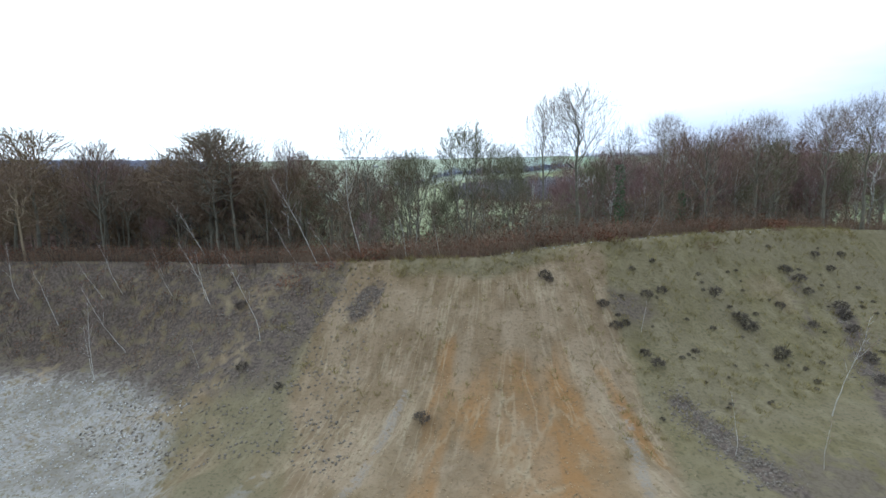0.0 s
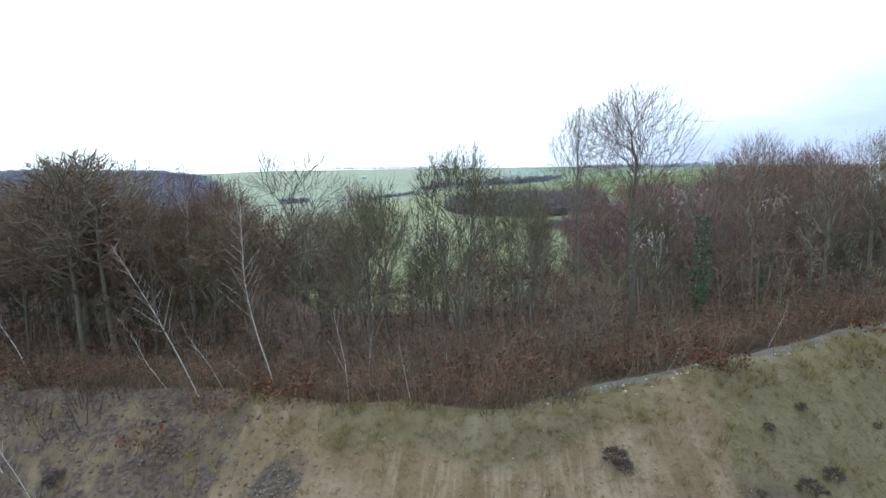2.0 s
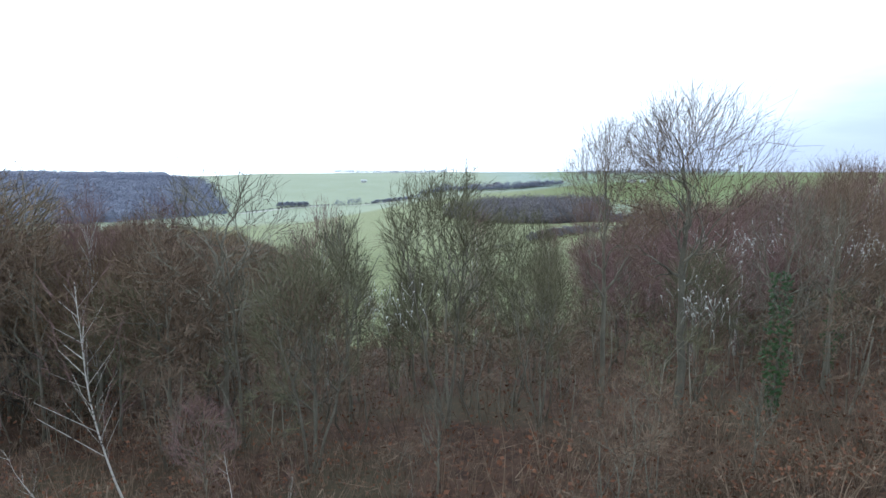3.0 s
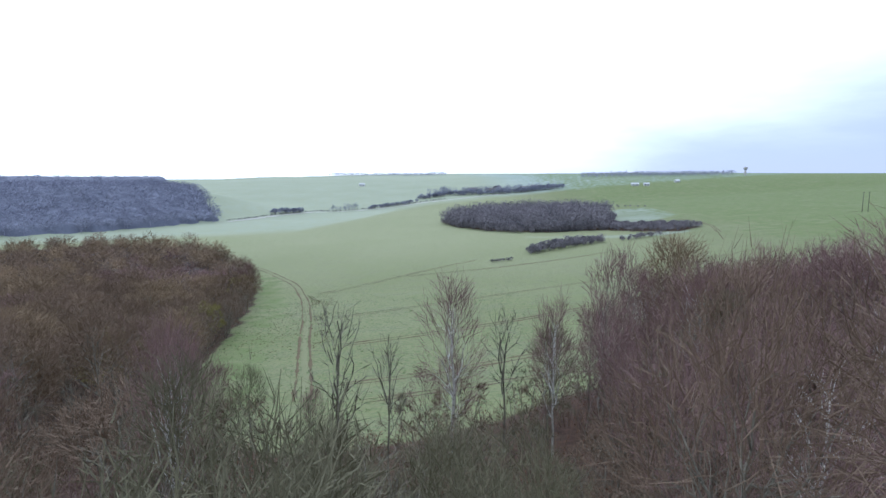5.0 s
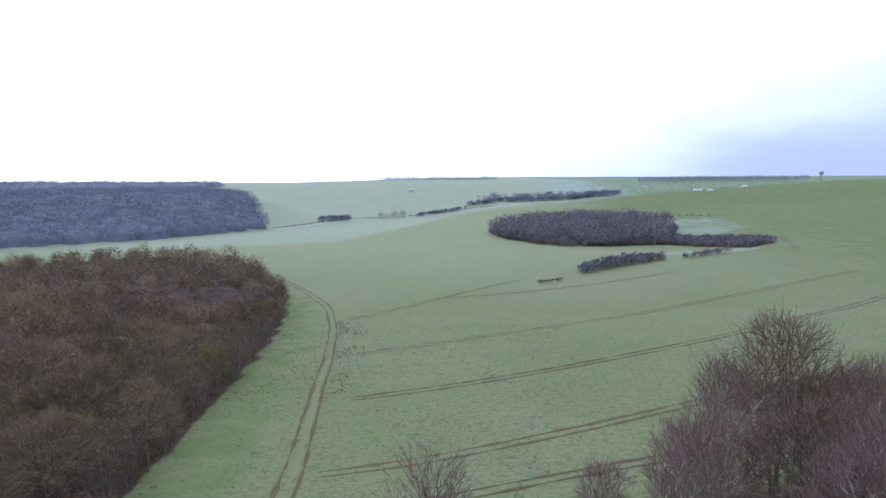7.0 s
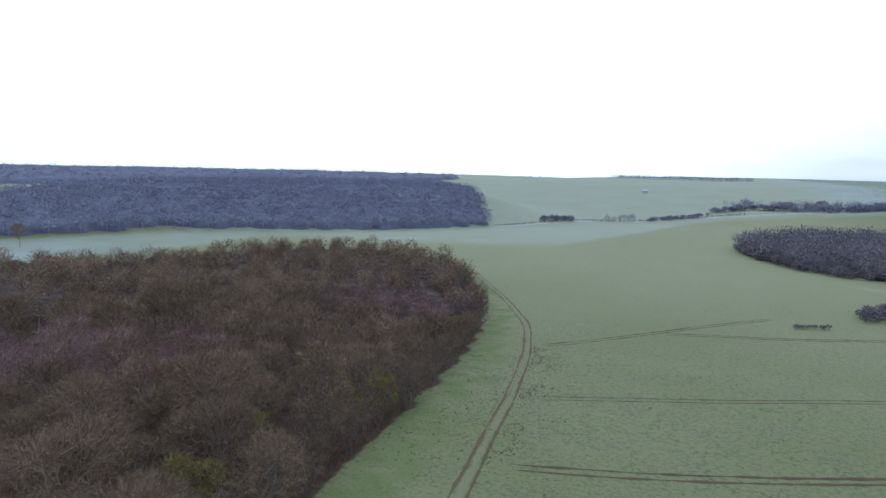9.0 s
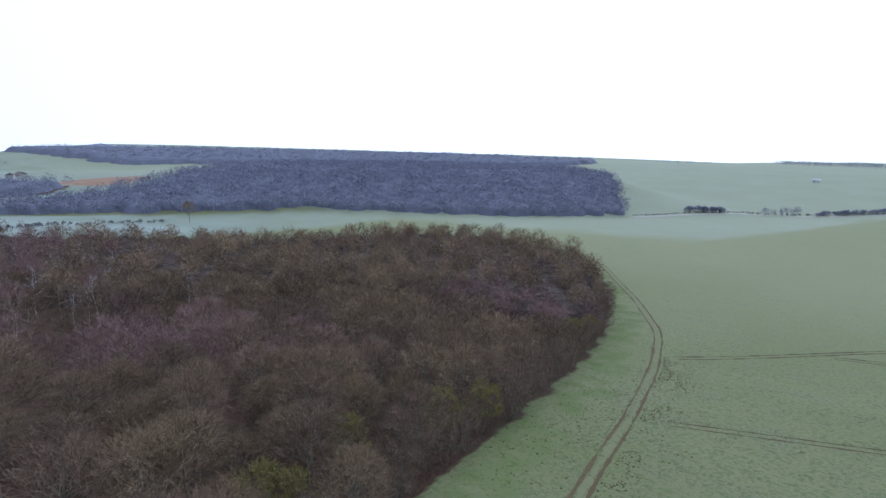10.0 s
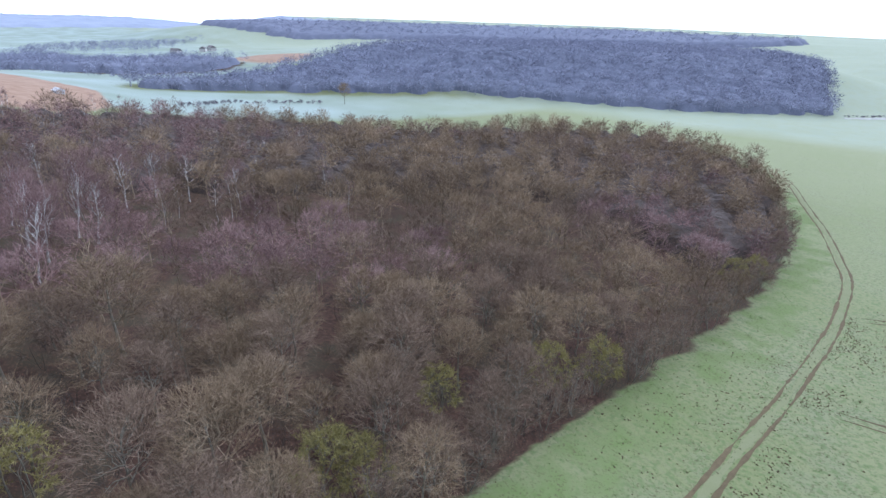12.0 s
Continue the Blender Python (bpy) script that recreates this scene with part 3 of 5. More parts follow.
def sow(poly, gap, rng, jitter=0.42):
    """Points strewn evenly over a polygon."""
    xs, ys = [p[0] for p in poly], [p[1] for p in poly]
    gx, gy = np.meshgrid(np.arange(min(xs), max(xs), gap), np.arange(min(ys), max(ys), gap * 0.87))
    gx = gx + (np.arange(gx.shape[0]) % 2)[:, None] * gap / 2
    r = np.random.RandomState(rng)
    p = np.stack([gx.ravel(), gy.ravel()], 1) + r.uniform(-jitter, jitter, (gx.size, 2)) * gap
    return p[inside(p[:, 0], p[:, 1], poly)]


def inside(x, y, poly):
    x, y = np.asarray(x), np.asarray(y)
    hit = np.zeros(x.shape, bool)
    for (x0, y0), (x1, y1) in zip(poly, poly[1:] + poly[:1]):
        cross = ((y0 > y) != (y1 > y)) & (x < (x1 - x0) * (y - y0) / ((y1 - y0) or 1e-9) + x0)
        hit ^= cross
    return hit


def away(x, y, poly):
    """Distance to a polygon's outline."""
    best = np.full(np.shape(x), 1e9)
    for (x0, y0), (x1, y1) in zip(poly, poly[1:] + poly[:1]):
        dx, dy = x1 - x0, y1 - y0
        u = np.clip(((x - x0) * dx + (y - y0) * dy) / (dx * dx + dy * dy), 0, 1)
        best = np.minimum(best, np.hypot(x - x0 - u * dx, y - y0 - u * dy))
    return best


def belt(x, y, poly, soft):
    """A mask: 1 well inside a polygon, 0.5 on its outline, 0 outside."""
    d = away(x, y, poly) * np.where(inside(x, y, poly), 1, -1)
    return ss(-soft, soft, d)


def strewn(name, pieces, where, turn, size, mats, label, category, tint=0.25, seed=1, tall=None):
    """Many alike pieces joined into one mesh of kind stuff. pieces: a few arrays to choose from."""
    r = np.random.RandomState(seed)
    pick = r.randint(0, len(pieces), len(where))
    vs, ts, ms, tn, base = [], [], [], [], 0
    for i, (pv, pt, pm) in enumerate(pieces):
        w = where[pick == i]
        if not len(w):
            continue
        a, s = turn[pick == i], size[pick == i]
        c, n = np.cos(a)[:, None], np.sin(a)[:, None]
        up = s if tall is None else tall[pick == i]
        x = (pv[None, :, 0] * c - pv[None, :, 1] * n) * s[:, None] + w[:, 0, None]
        y = (pv[None, :, 0] * n + pv[None, :, 1] * c) * s[:, None] + w[:, 1, None]
        z = pv[None, :, 2] * up[:, None] + w[:, 2, None]
        vs.append(np.stack([x, y, z], -1).reshape(-1, 3))
        ts.append((pt[None] + (np.arange(len(w)) * len(pv))[:, None, None] + base).reshape(-1, 3))
        ms.append(np.tile(pm, len(w)))
        tn.append(np.repeat(r.uniform(-tint, tint, len(w)), len(pv)))
        base += len(w) * len(pv)
    me = mesh_of(name, np.concatenate(vs), np.concatenate(ts), mats, np.concatenate(ms), np.concatenate(tn))
    return tagged(new(name, me), label, category, kind="stuff")


# ---- the land ----
WOOD = [(-27, 108), (-31, 122), (-37, 146), (-44, 179), (-49, 205), (-58, 237), (-68, 262), (-85, 290), (-125, 338), (-172, 356), (-222, 318),
        (-232, 270), (-246, 215), (-268, 165), (-262, 120), (-235, 82), (-200, 40), (-190, -30), (-60, -30), (-42, 40), (-30, 56), (-14, 50)]
STRIP = [(-30, 55), (-14, 48), (-5, 43), (2, 41.5), (9, 41.5), (20, 46.5), (36, 54.5), (70, 62), (130, 70), (150, 150), (110, 140), (70, 128),
         (42, 119), (30, 114), (20, 105), (10, 95), (0, 91), (-10, 90), (-20, 98), (-27, 108)]
COPSE = [(10, 520), (24, 462), (45, 425), (80, 396), (112, 392), (128, 440), (150, 490), (120, 560), (60, 580)]
SCRUB = [(112, 392), (128, 376), (150, 366), (172, 384), (168, 402), (140, 412), (124, 425)]
FAR_WOOD = [(-190, 556), (-248, 458), (-300, 396), (-350, 330), (-388, 256), (-410, 200), (-400, 118), (-432, 128), (-455, 175), (-470, 250), (-505, 330), (-540, 420), (-530, 600),
            (-430, 720), (-330, 745), (-268, 690), (-222, 610)]
FAR_WOOD_WEST = [(-500, 95), (-558, 44), (-760, 10), (-800, 60), (-640, 120), (-600, 172), (-512, 220), (-488, 200)]
RIDGE = [(-560, 1200), (-690, 1450), (-1000, 1200), (-1320, 820), (-1540, 500), (-1360, 330), (-1080, 450), (-770, 800)]
PLOUGH = [(-252, 50), (-258, 96), (-292, 108), (-352, 104), (-440, 40), (-400, -80), (-260, -80)]

ax = np.concatenate([-np.geomspace(4600, 262, 90), np.arange(-260, -40, 3.4), np.arange(-40, -24, 0.8), np.arange(-24, 34, 0.36), np.arange(34, 42, 0.8), np.arange(42, 330, 4.5), np.geomspace(331, 4600, 70)])
ay = np.concatenate([-np.geomspace(3000, 12, 26), np.arange(-10, 18, 1.5), np.arange(18, 44, 0.36), np.arange(44, 56, 0.7), np.arange(56, 450, 3.4), np.geomspace(451, 4700, 90)])
GX, GY = np.meshgrid(ax, ay)
GZ = height(GX, GY)


def ground_z(x, y):
    """The height of the sheet itself, between its corners."""
    x, y = np.asarray(x, float), np.asarray(y, float)
    i = np.clip(np.searchsorted(ax, x) - 1, 0, len(ax) - 2)
    j = np.clip(np.searchsorted(ay, y) - 1, 0, len(ay) - 2)
    u, v = (x - ax[i]) / (ax[i + 1] - ax[i]), (y - ay[j]) / (ay[j + 1] - ay[j])
    return (GZ[j, i] * (1 - u) + GZ[j, i + 1] * u) * (1 - v) + (GZ[j + 1, i] * (1 - u) + GZ[j + 1, i + 1] * u) * v


def build_ground():
    n, k = len(ax), len(ay)
    v = np.stack([GX, GY, GZ], -1).reshape(-1, 3)
    i = np.arange(n * k).reshape(k, n)
    a, b, c, d = i[:-1, :-1].ravel(), i[:-1, 1:].ravel(), i[1:, 1:].ravel(), i[1:, :-1].ravel()
    me = mesh_of("ground", v, np.concatenate([np.stack([a, b, c], -1), np.stack([a, c, d], -1)]), [ground_material()])
    me.polygons.foreach_set("use_smooth", np.ones(len(me.polygons), bool))
    x, y = v[:, 0], v[:, 1]
    d = rim_y(x) - y
    wood = np.maximum.reduce([ss(-0.6, 1.4, away(x, y, WOOD) * np.where(inside(x, y, WOOD), 1, -1)), belt(x, y, STRIP, 2.0), belt(x, y, COPSE, 3.0), belt(x, y, SCRUB, 3.0), ss(2, 20, away(x, y, FAR_WOOD) * np.where(inside(x, y, FAR_WOOD), 1, -1)),
                              belt(x, y, FAR_WOOD_WEST, 8.0), 0.9 * belt(x, y, RIDGE, 20.0),
                              ss(-0.6, -1.3, d) * ss(58, 50, y) * ss(-44, -30, x) * ss(80, 60, x),
                              ss(-30, -44, x) * ss(62, 52, y) * ss(-245, -225, x)])
    pit = ss(-1.4, -0.6, d) * ss(-60, -44, x) * ss(80, 60, x)
    bank = -6 - 3.2 * ss(40.5, 36.5, y)
    rubble = np.maximum.reduce([ss(0.8, -1.8, x - bank) * ss(13, 7, d) * 0.68,
                                ss(2.0, 0.4, np.hypot((x + 5.4) * 0.8, (y - 38.0) * 1.2)) * 0.9,
                                ss(1.5, 0.2, np.abs(x - 13.5 - 0.35 * (29.7 - y))) * ss(31, 29.5, y) * 0.85,
                                ss(1.9, 0.4, np.abs(x - 31.4 + 0.43 * (42.3 - y))) * ss(45, 42, y) * 0.7,
                                ss(1.4, 0.3, np.abs(x - 28.2 + 0.3 * (43.8 - y))) * ss(45, 43.5, y) * ss(36, 39, y) * 0.6,
                                0.55 * ss(14.0, 16.5, x) * ss(29, 25, y),
                                0.62 * ss(3.0, 0.6, np.hypot((x - 12.6) * 0.8, (y - 36.2) * 1.5))])
    chalk = np.maximum.reduce([ss(1.5, -3.5, x + 14.6 + 0.43 * (y - 30)) * ss(5.5, 9, d) * 0.8, 0.45 * ss(0.9, 0.2, np.abs(d + 0.3)) * ss(4, 12, x),
                               ss(0.8, 0.2, np.abs(x - 9.9 + 0.12 * (28.3 - y))) * ss(32.5, 29.0, y) * 0.52,
                               ss(0.9, 0.2, np.abs(x + 2.1 + 0.42 * (31.4 - y))) * ss(33.5, 31.5, y) * 0.5,
                               ss(1.6, 0.2, np.abs(x + 10 + 0.5 * (26.3 - y))) * ss(28.5, 27, y) * 0.5])
    plough = np.maximum(belt(x, y, PLOUGH, 5.0), ss(62, 30, np.hypot((x + 555) * 0.7, (y - 252) * 1.2)) * 0.9)
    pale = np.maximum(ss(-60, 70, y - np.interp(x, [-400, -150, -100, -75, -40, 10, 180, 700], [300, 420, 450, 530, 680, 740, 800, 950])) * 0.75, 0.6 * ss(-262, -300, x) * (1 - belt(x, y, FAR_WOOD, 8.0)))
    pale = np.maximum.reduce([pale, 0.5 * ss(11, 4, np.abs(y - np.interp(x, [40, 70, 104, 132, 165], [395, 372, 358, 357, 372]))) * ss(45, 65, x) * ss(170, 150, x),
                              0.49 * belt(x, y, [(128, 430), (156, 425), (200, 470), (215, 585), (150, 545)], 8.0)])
    lush = np.maximum(0.53 * ss(14, 4, np.abs(away(x, y, WOOD[:12]) - 3)) * (1 - inside(x, y, WOOD)), 0.6 * ss(90, 240, x) * ss(160, 240, y))
    ochre = np.maximum.reduce([ss(1.0, 0.2, np.abs(x - 7.2 + 0.06 * (33 - y)) / (0.7 + 0.13 * np.clip(34 - y, 0, 20))) * ss(35, 32, y),
                               0.7 * ss(1.0, 0.2, np.abs(x - 9.4 - 0.2 * (32 - y))) * ss(33.5, 31.5, y) * ss(22, 27, y), 0.7 * ss(1.5, 0.3, np.abs(x + 0.2 - 0.15 * (y - 30))) * ss(35, 33.5, y),
                               0.58 * ss(7.0, 2, np.abs(x - 4.5)) * ss(35.5, 31, y)])
    moss = np.maximum.reduce([ss(9.8, 12.4, x) * 0.85, 0.62 * ss(2.2, 0.5, d) * ss(-8, -2, x), 0.58 * ss(1.5, -2.0, x - bank - 2.5 * ss(34, 28, y))])
    one = np.ones(len(x))
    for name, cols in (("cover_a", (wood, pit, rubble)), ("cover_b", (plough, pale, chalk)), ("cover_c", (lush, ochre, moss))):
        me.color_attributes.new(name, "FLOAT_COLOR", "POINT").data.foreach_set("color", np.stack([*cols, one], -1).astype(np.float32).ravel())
    # amount of painted haze, rising from the near field to the valley
    far_haze = 0.7 * ss(170, 420, y) * ss(190, 60, x)
    me.attributes.new("far_haze", "FLOAT", "POINT").data.foreach_set("value", far_haze.astype(np.float32))
    sx = x - 0.25 * np.clip(d, 0, 40) * np.tanh((x - 5) / 4)
    me.attributes.new("downhill", "FLOAT_VECTOR", "POINT").data.foreach_set("vector", np.stack([sx, d, 0 * d], -1).astype(np.float32).ravel())
    return tagged(new("ground", me), "rolling farmland with sand pit and woodland floor", "ground", kind="structure")


build_ground()


def ribbon(name, line, widths, lift, mat, label, category, round_off=9):
    """A strip laid on the land along a line of points."""
    p = np.array(line, float)
    seg = np.hypot(*np.diff(p, axis=0).T)
    s = np.concatenate([[0], np.cumsum(seg)])
    u = np.arange(0, s[-1], 1.2)
    # smooth corners by averaging the line over a stretch
    x, y = [np.mean([np.interp(np.clip(u + o, 0, s[-1]), s, p[:, k]) for o in np.linspace(-round_off, round_off, 13)], axis=0) for k in (0, 1)]
    tx, ty = np.gradient(x), np.gradient(y)
    n = np.hypot(tx, ty)
    nx, ny = -ty / n, tx / n
    vs, ts, base = [], [], 0
    for off, w in widths:
        rough = np.clip(1 + 0.6 * vnoise(u / 5.0, u * 0 + off, 21) + 0.6 * vnoise(u / 1.4, u * 0 + off, 22), 0.2, 2.2) * ss(0, 6, u) * ss(u[-1], u[-1] - 6, u) + 0.02
        sway = 0.12 * vnoise(u / 6, u * 0 + off, 23)
        rows = []
        for side in (-1, -0.4, 0.4, 1):
            q = off + sway + side * w / 2 * rough
            px, py = x + nx * q, y + ny * q
            rows.append(np.stack([px, py, ground_z(px, py) + lift * (1.0 if abs(side) < 0.5 else 0.35)], -1))
        k = len(u)
        vs.append(np.concatenate(rows))
        i = np.arange(k - 1)
        for r in range(3):
            a, b = base + r * k + i, base + (r + 1) * k + i
            ts += [np.stack([a, a + 1, b + 1], -1), np.stack([a, b + 1, b], -1)]
        base += 4 * k
    return tagged(new(name, mesh_of(name, np.concatenate(vs), np.concatenate(ts), [mat])), label, category, kind="structure")


ribbon("dirt_track", [(-11, 108), (-15.5, 129), (-22, 156), (-28.5, 187), (-36.3, 219), (-47, 251), (-70, 287), (-106, 335), (-150, 372)],
       ((-1.1, 0.46), (1.1, 0.46)), 0.07, SOIL, "pair of muddy wheel ruts along the wood's edge", "track")
ribbon("track_middle", [(-11, 108), (-15.5, 129), (-22, 156), (-28.5, 187), (-36.3, 219), (-47, 251), (-70, 287), (-106, 335), (-150, 372)],
       ((0.0, 0.9),), 0.035, VERGE, "worn pale grass between the wheel ruts", "track")
for name, line, w in (("tramline", [(-18, 153), (6, 163), (62, 194), (150, 254), (240, 318)], 0.6),
                      ("tramline", [(-24, 187), (13, 206), (79, 244), (160, 292)], 0.4),
                      ("tramline", [(-38, 231), (-22, 248), (-10, 262), (27, 303)], 0.5),
                      ("tramline", [(-8, 262), (7, 267), (25, 271), (57, 284), (92, 305)], 0.45),
                      ("tramline", [(-13, 121), (2, 128), (18, 137), (40, 150), (75, 168)], 0.6),
                      ("tramline", [(-6, 109), (6, 116), (24, 126), (60, 142)], 0.7),
                      ("tramline", [(166, 352), (180, 388), (186, 425), (178, 440)], 0.7)):
    ribbon(name, line, ((-0.95, w), (0.95, w)), 0.05, SOIL, "faint brown tramline pair through young crop", "track")

ribbon("lane", [(-187, 553), (-131, 677), (-60, 723), (-16, 765), (61, 805), (110, 822)], ((0.0, 4.6),), 0.25, LANE, "pale farm lane along the valley hedge", "lane")
ribbon("footpath", [(x, float(rim_y(np.array(float(x)))) + 0.9) for x in range(3, 60, 3)], ((0.0, 0.75),), 0.04, PATH_GRIT, "narrow grey gritty footpath along the pit edge", "path", 2)


# ---- trees: one of each sort, then copies ----
def stock():
    """The parent trees of each sort."""
    s = {}
    s["oak"] = [plant("oak_tree", "bare oak with grey-tan twigs and wide crown", "tree", "trees of the wood",
                      fork_tree(k, 12.5, 5.0, 0.34, 7, 5, 0.2, 0.04, 1, 0.5, 48, 16, wander=0.34), [OAK_LIMB, OAK_TWIG], [OAK_BARK]) for k in (1, 2, 3, 9)]
    s["grand"] = [plant("oak_tree", "tall bare oak with finely branched round crown", "tree", "tall trees above the wood",
                        fork_tree(k, 13.5, 4.5, 0.40, 8, 5, 0.22, 0.014, 2, 0.42, 42, 20, wander=0.3, limb=0.46, taper=(0.66, 0.5, 0.4)), [OAK_BARK, BROWN_TWIG]) for k in (4, 5, 8)]
    s["edge"] = [plant("edge_tree", "low-branched bare tree at the wood's edge", "tree", "trees along the wood's edge",
                       grow(k, 8.0, 3.0, 0.45, 0.06, (12, 6, 5, 2), 0.08, 0.14, stems=2, twig=(0.06, 0.05)), [OAK_BARK, BROWN_TWIG]) for k in (6, 7)]
    s["brown"] = [plant("broadleaf_tree", "bare brown-twigged broadleaf tree in dense winter wood", "tree", "trees of the wood",
                        fork_tree(k, 11.5, 3.5, 0.28, 9, 4, 0.12, 0.028, 2, 0.7, 38, 28), [OAK_BARK, BROWN_TWIG]) for k in (11, 12, 13)]
    s["hornbeam"] = [plant("hornbeam", "round bare hornbeam with dense mauve-brown twigs", "tree", "trees of the wood",
                           fork_tree(k, 11.5, 4.3, 0.34, 9, 4, 0.14, 0.042, 5, 0.75, 46, 20, wander=0.34), [OAK_BARK, mat], [OAK_BARK])
                     for k, mat in ((14, BROWN_TWIG), (15, BROWN_TWIG), (16, BROWN_TWIG), (17, OAK_TWIG))]
    s["olive"] = [plant("mossy_tree", "bare tree with olive-green mossy twigs", "tree", "trees of the wood",
                        fork_tree(k, 10.5, 2.6, 0.25, 9, 4, 0.11, 0.026, 2, 0.6, 34, 34), [OLIVE_TWIG, OLIVE_TWIG], [OAK_BARK]) for k in (21, 22)]
    s["birch"] = [plant("birch_tree", "bare white-barked birch with fine purple-brown twigs", "tree", "birches of the wood",
                        fork_tree(k, 11.0, 2.4, 0.25, 8, 4, 0.105, 0.018, 2, 0.6, 32, 34), [BIRCH_BARK, PURPLE_TWIG]) for k in (31, 32, 33)]
    s["purple"] = [plant("young_tree", "slender bare tree with purple-brown twigs", "tree", "birches of the wood",
                         fork_tree(k, 10.0, 2.5, 0.2, 7, 4, 0.075, 0.022, 3, 0.65, 32, 32), [OAK_BARK, PURPLE_TWIG]) for k in (41, 42)]
    s["ash"] = [plant("ash_tree", "slender bare ash with few dark upswept limbs", "tree", "trees of the wood",
                      fork_tree(k, 11.0, 2.0, 0.35, 7, 2, 0.12, 0.03, 3, 0.8, 30, 44), [OAK_BARK, OAK_BARK]) for k in (91, 92, 93)]
    s["gaunt"] = [plant("old_oak_tree", "old bare oak with few crooked limbs", "tree", "tall trees above the wood",
                        fork_tree(k, 13.0, 3.7, 0.42, 7, 4, 0.14, 0.022, 2, 0.5, 50, 18, wander=0.34, limb=0.6, taper=(0.72, 0.55, 0.42)), [OAK_BARK, OAK_BARK]) for k in (95, 96)]
    s["round"] = [plant("hornbeam", "many-stemmed bare tree with fine round crown", "tree", "tall trees above the wood",
                        fork_tree(87, 11.0, 2.8, 0.34, 7, 4, 0.075, 0.018, 3, 0.5, 34, 42, stems=3, wander=0.24, taper=(0.7, 0.54, 0.42)), [OAK_BARK, OLIVE_TWIG])]
    s["catkin"] = [plant("catkin_willow", "yellow-green catkin willow at the wood's edge", "shrub", "yellow willows",
                         grow(k, 6.0, 2.3, 0.5, 0.1, (12, 7, 8, 4), 0.06, 0.14, stems=3, twig=(0.05, 0.045), long=(0.5, 0.3)), [OAK_BARK, YELLOW_TWIG]) for k in (51, 52)]
    s["hazel"] = [plant("hazel_shrub", "many-stemmed bare hazel shrub with red-brown twigs", "shrub", "shrubs under the trees",
                        grow(k, 5.0, 1.9, 0.5, 0.12, (8, 5, 5, 3), 0.04, 0.12, stems=4, up=0.4, twig=(0.026, 0.022)), [OAK_BARK, BROWN_TWIG]) for k in (61, 62)]
    s["sapling"] = [plant("birch_sapling", "slender leaning white birch on the pit slope", "tree", "birches in the pit",
                          whip(k), [BIRCH_BARK, PURPLE_TWIG])
                    for k in (71, 72, 73, 74, 75)]
    s["fork_birch"] = [plant("birch_tree", "leaning white birch with many fine shoots", "tree", "birches in the pit",
                             whip(k, 7.0, 0.05, 32, 0.034), [BIRCH_BARK, PURPLE_TWIG]) for k in (76, 77)]
    s["bush"] = [plant("heath_bush", "low dark bush on the sandy slope", "bush", "bushes of the pit slope",
                       grow(k, 0.9, 0.55, 0.42, 0.03, (10, 6, 6, 3), 0.022, 0.15, stems=3, twig=(0.02, 0.016), long=(0.2, 0.13)), [SCRUB_TWIG, SCRUB_TWIG]) for k in (81, 82)]
    return s


STOCK = stock()
NOMINAL = {"fork_birch": 7.0, "round": 11.0, "gaunt": 13.0, "ash": 11.0, "hornbeam": 11.5, "grand": 13.5, "edge": 8.0, "oak": 12.5, "brown": 11.5, "olive": 10.5, "birch": 11.0, "purple": 10.0, "catkin": 6.0, "hazel": 5.0, "sapling": 6.0, "bush": 0.9}
USED = set()


def put(sort, x, y, tall, wide=1.0, tilt=None, rng=random, sink=0.0):
    """Stands a tree of a sort on the land, scaled to its height; tilt: the way its top leans. The first use moves the parent itself."""
    s = tall / NOMINAL[sort]
    m = Matrix.Rotation(rng.uniform(0, 2 * math.pi), 4, "Z") @ Matrix.Diagonal((s * wide, s * wide, s, 1))
    if tilt is not None:
        m = Vector((0, 0, 1)).rotation_difference(Vector(tilt)).to_matrix().to_4x4() @ m
    m = Matrix.Translation((x, y, float(ground_z(x, y)) - sink)) @ m
    ob = rng.choice(STOCK[sort])
    if ob not in USED:
        USED.add(ob)
        ob.matrix_basis = m
        return ob
    keep = ob.matrix_basis.copy()
    ob.matrix_basis = Matrix.Identity(4)
    made = copy_thing(ob, m)
    ob.matrix_basis = keep
    made.matrix_basis = m
    return made


# trees that stand out of the wood above the pit: sort, x, y, height of the top, width
HEROES = (("gaunt", -20.2, 54.7, 24.3, 1.3), ("birch", -15.6, 56, 23.2, 0.7), ("gaunt", -8.1, 53.6, 24.3, 1.0), ("round", 2.6, 52.5, 24.0, 1.15),
          ("grand", 9.6, 52.2, 26.3, 0.58), ("grand", 12.3, 50.2, 27.4, 0.78), ("gaunt", 15.9, 49.6, 23.4, 0.45), ("grand", 21.6, 54.5, 24.8, 0.56),
          ("grand", 34.0, 60, 25.2, 0.7), ("grand", 39.5, 57, 25.8, 0.75), ("grand", 44.0, 57.5, 26.8, 0.85), ("olive", -4.5, 64.5, 21.0, 0.8),
          ("brown", 28.5, 58.5, 23.6, 0.75), ("ash", 24.6, 52.0, 22.6, 0.9), ("round", 6.2, 56.0, 22.2, 0.8), ("ash", -2.2, 54.0, 22.2, 0.8))
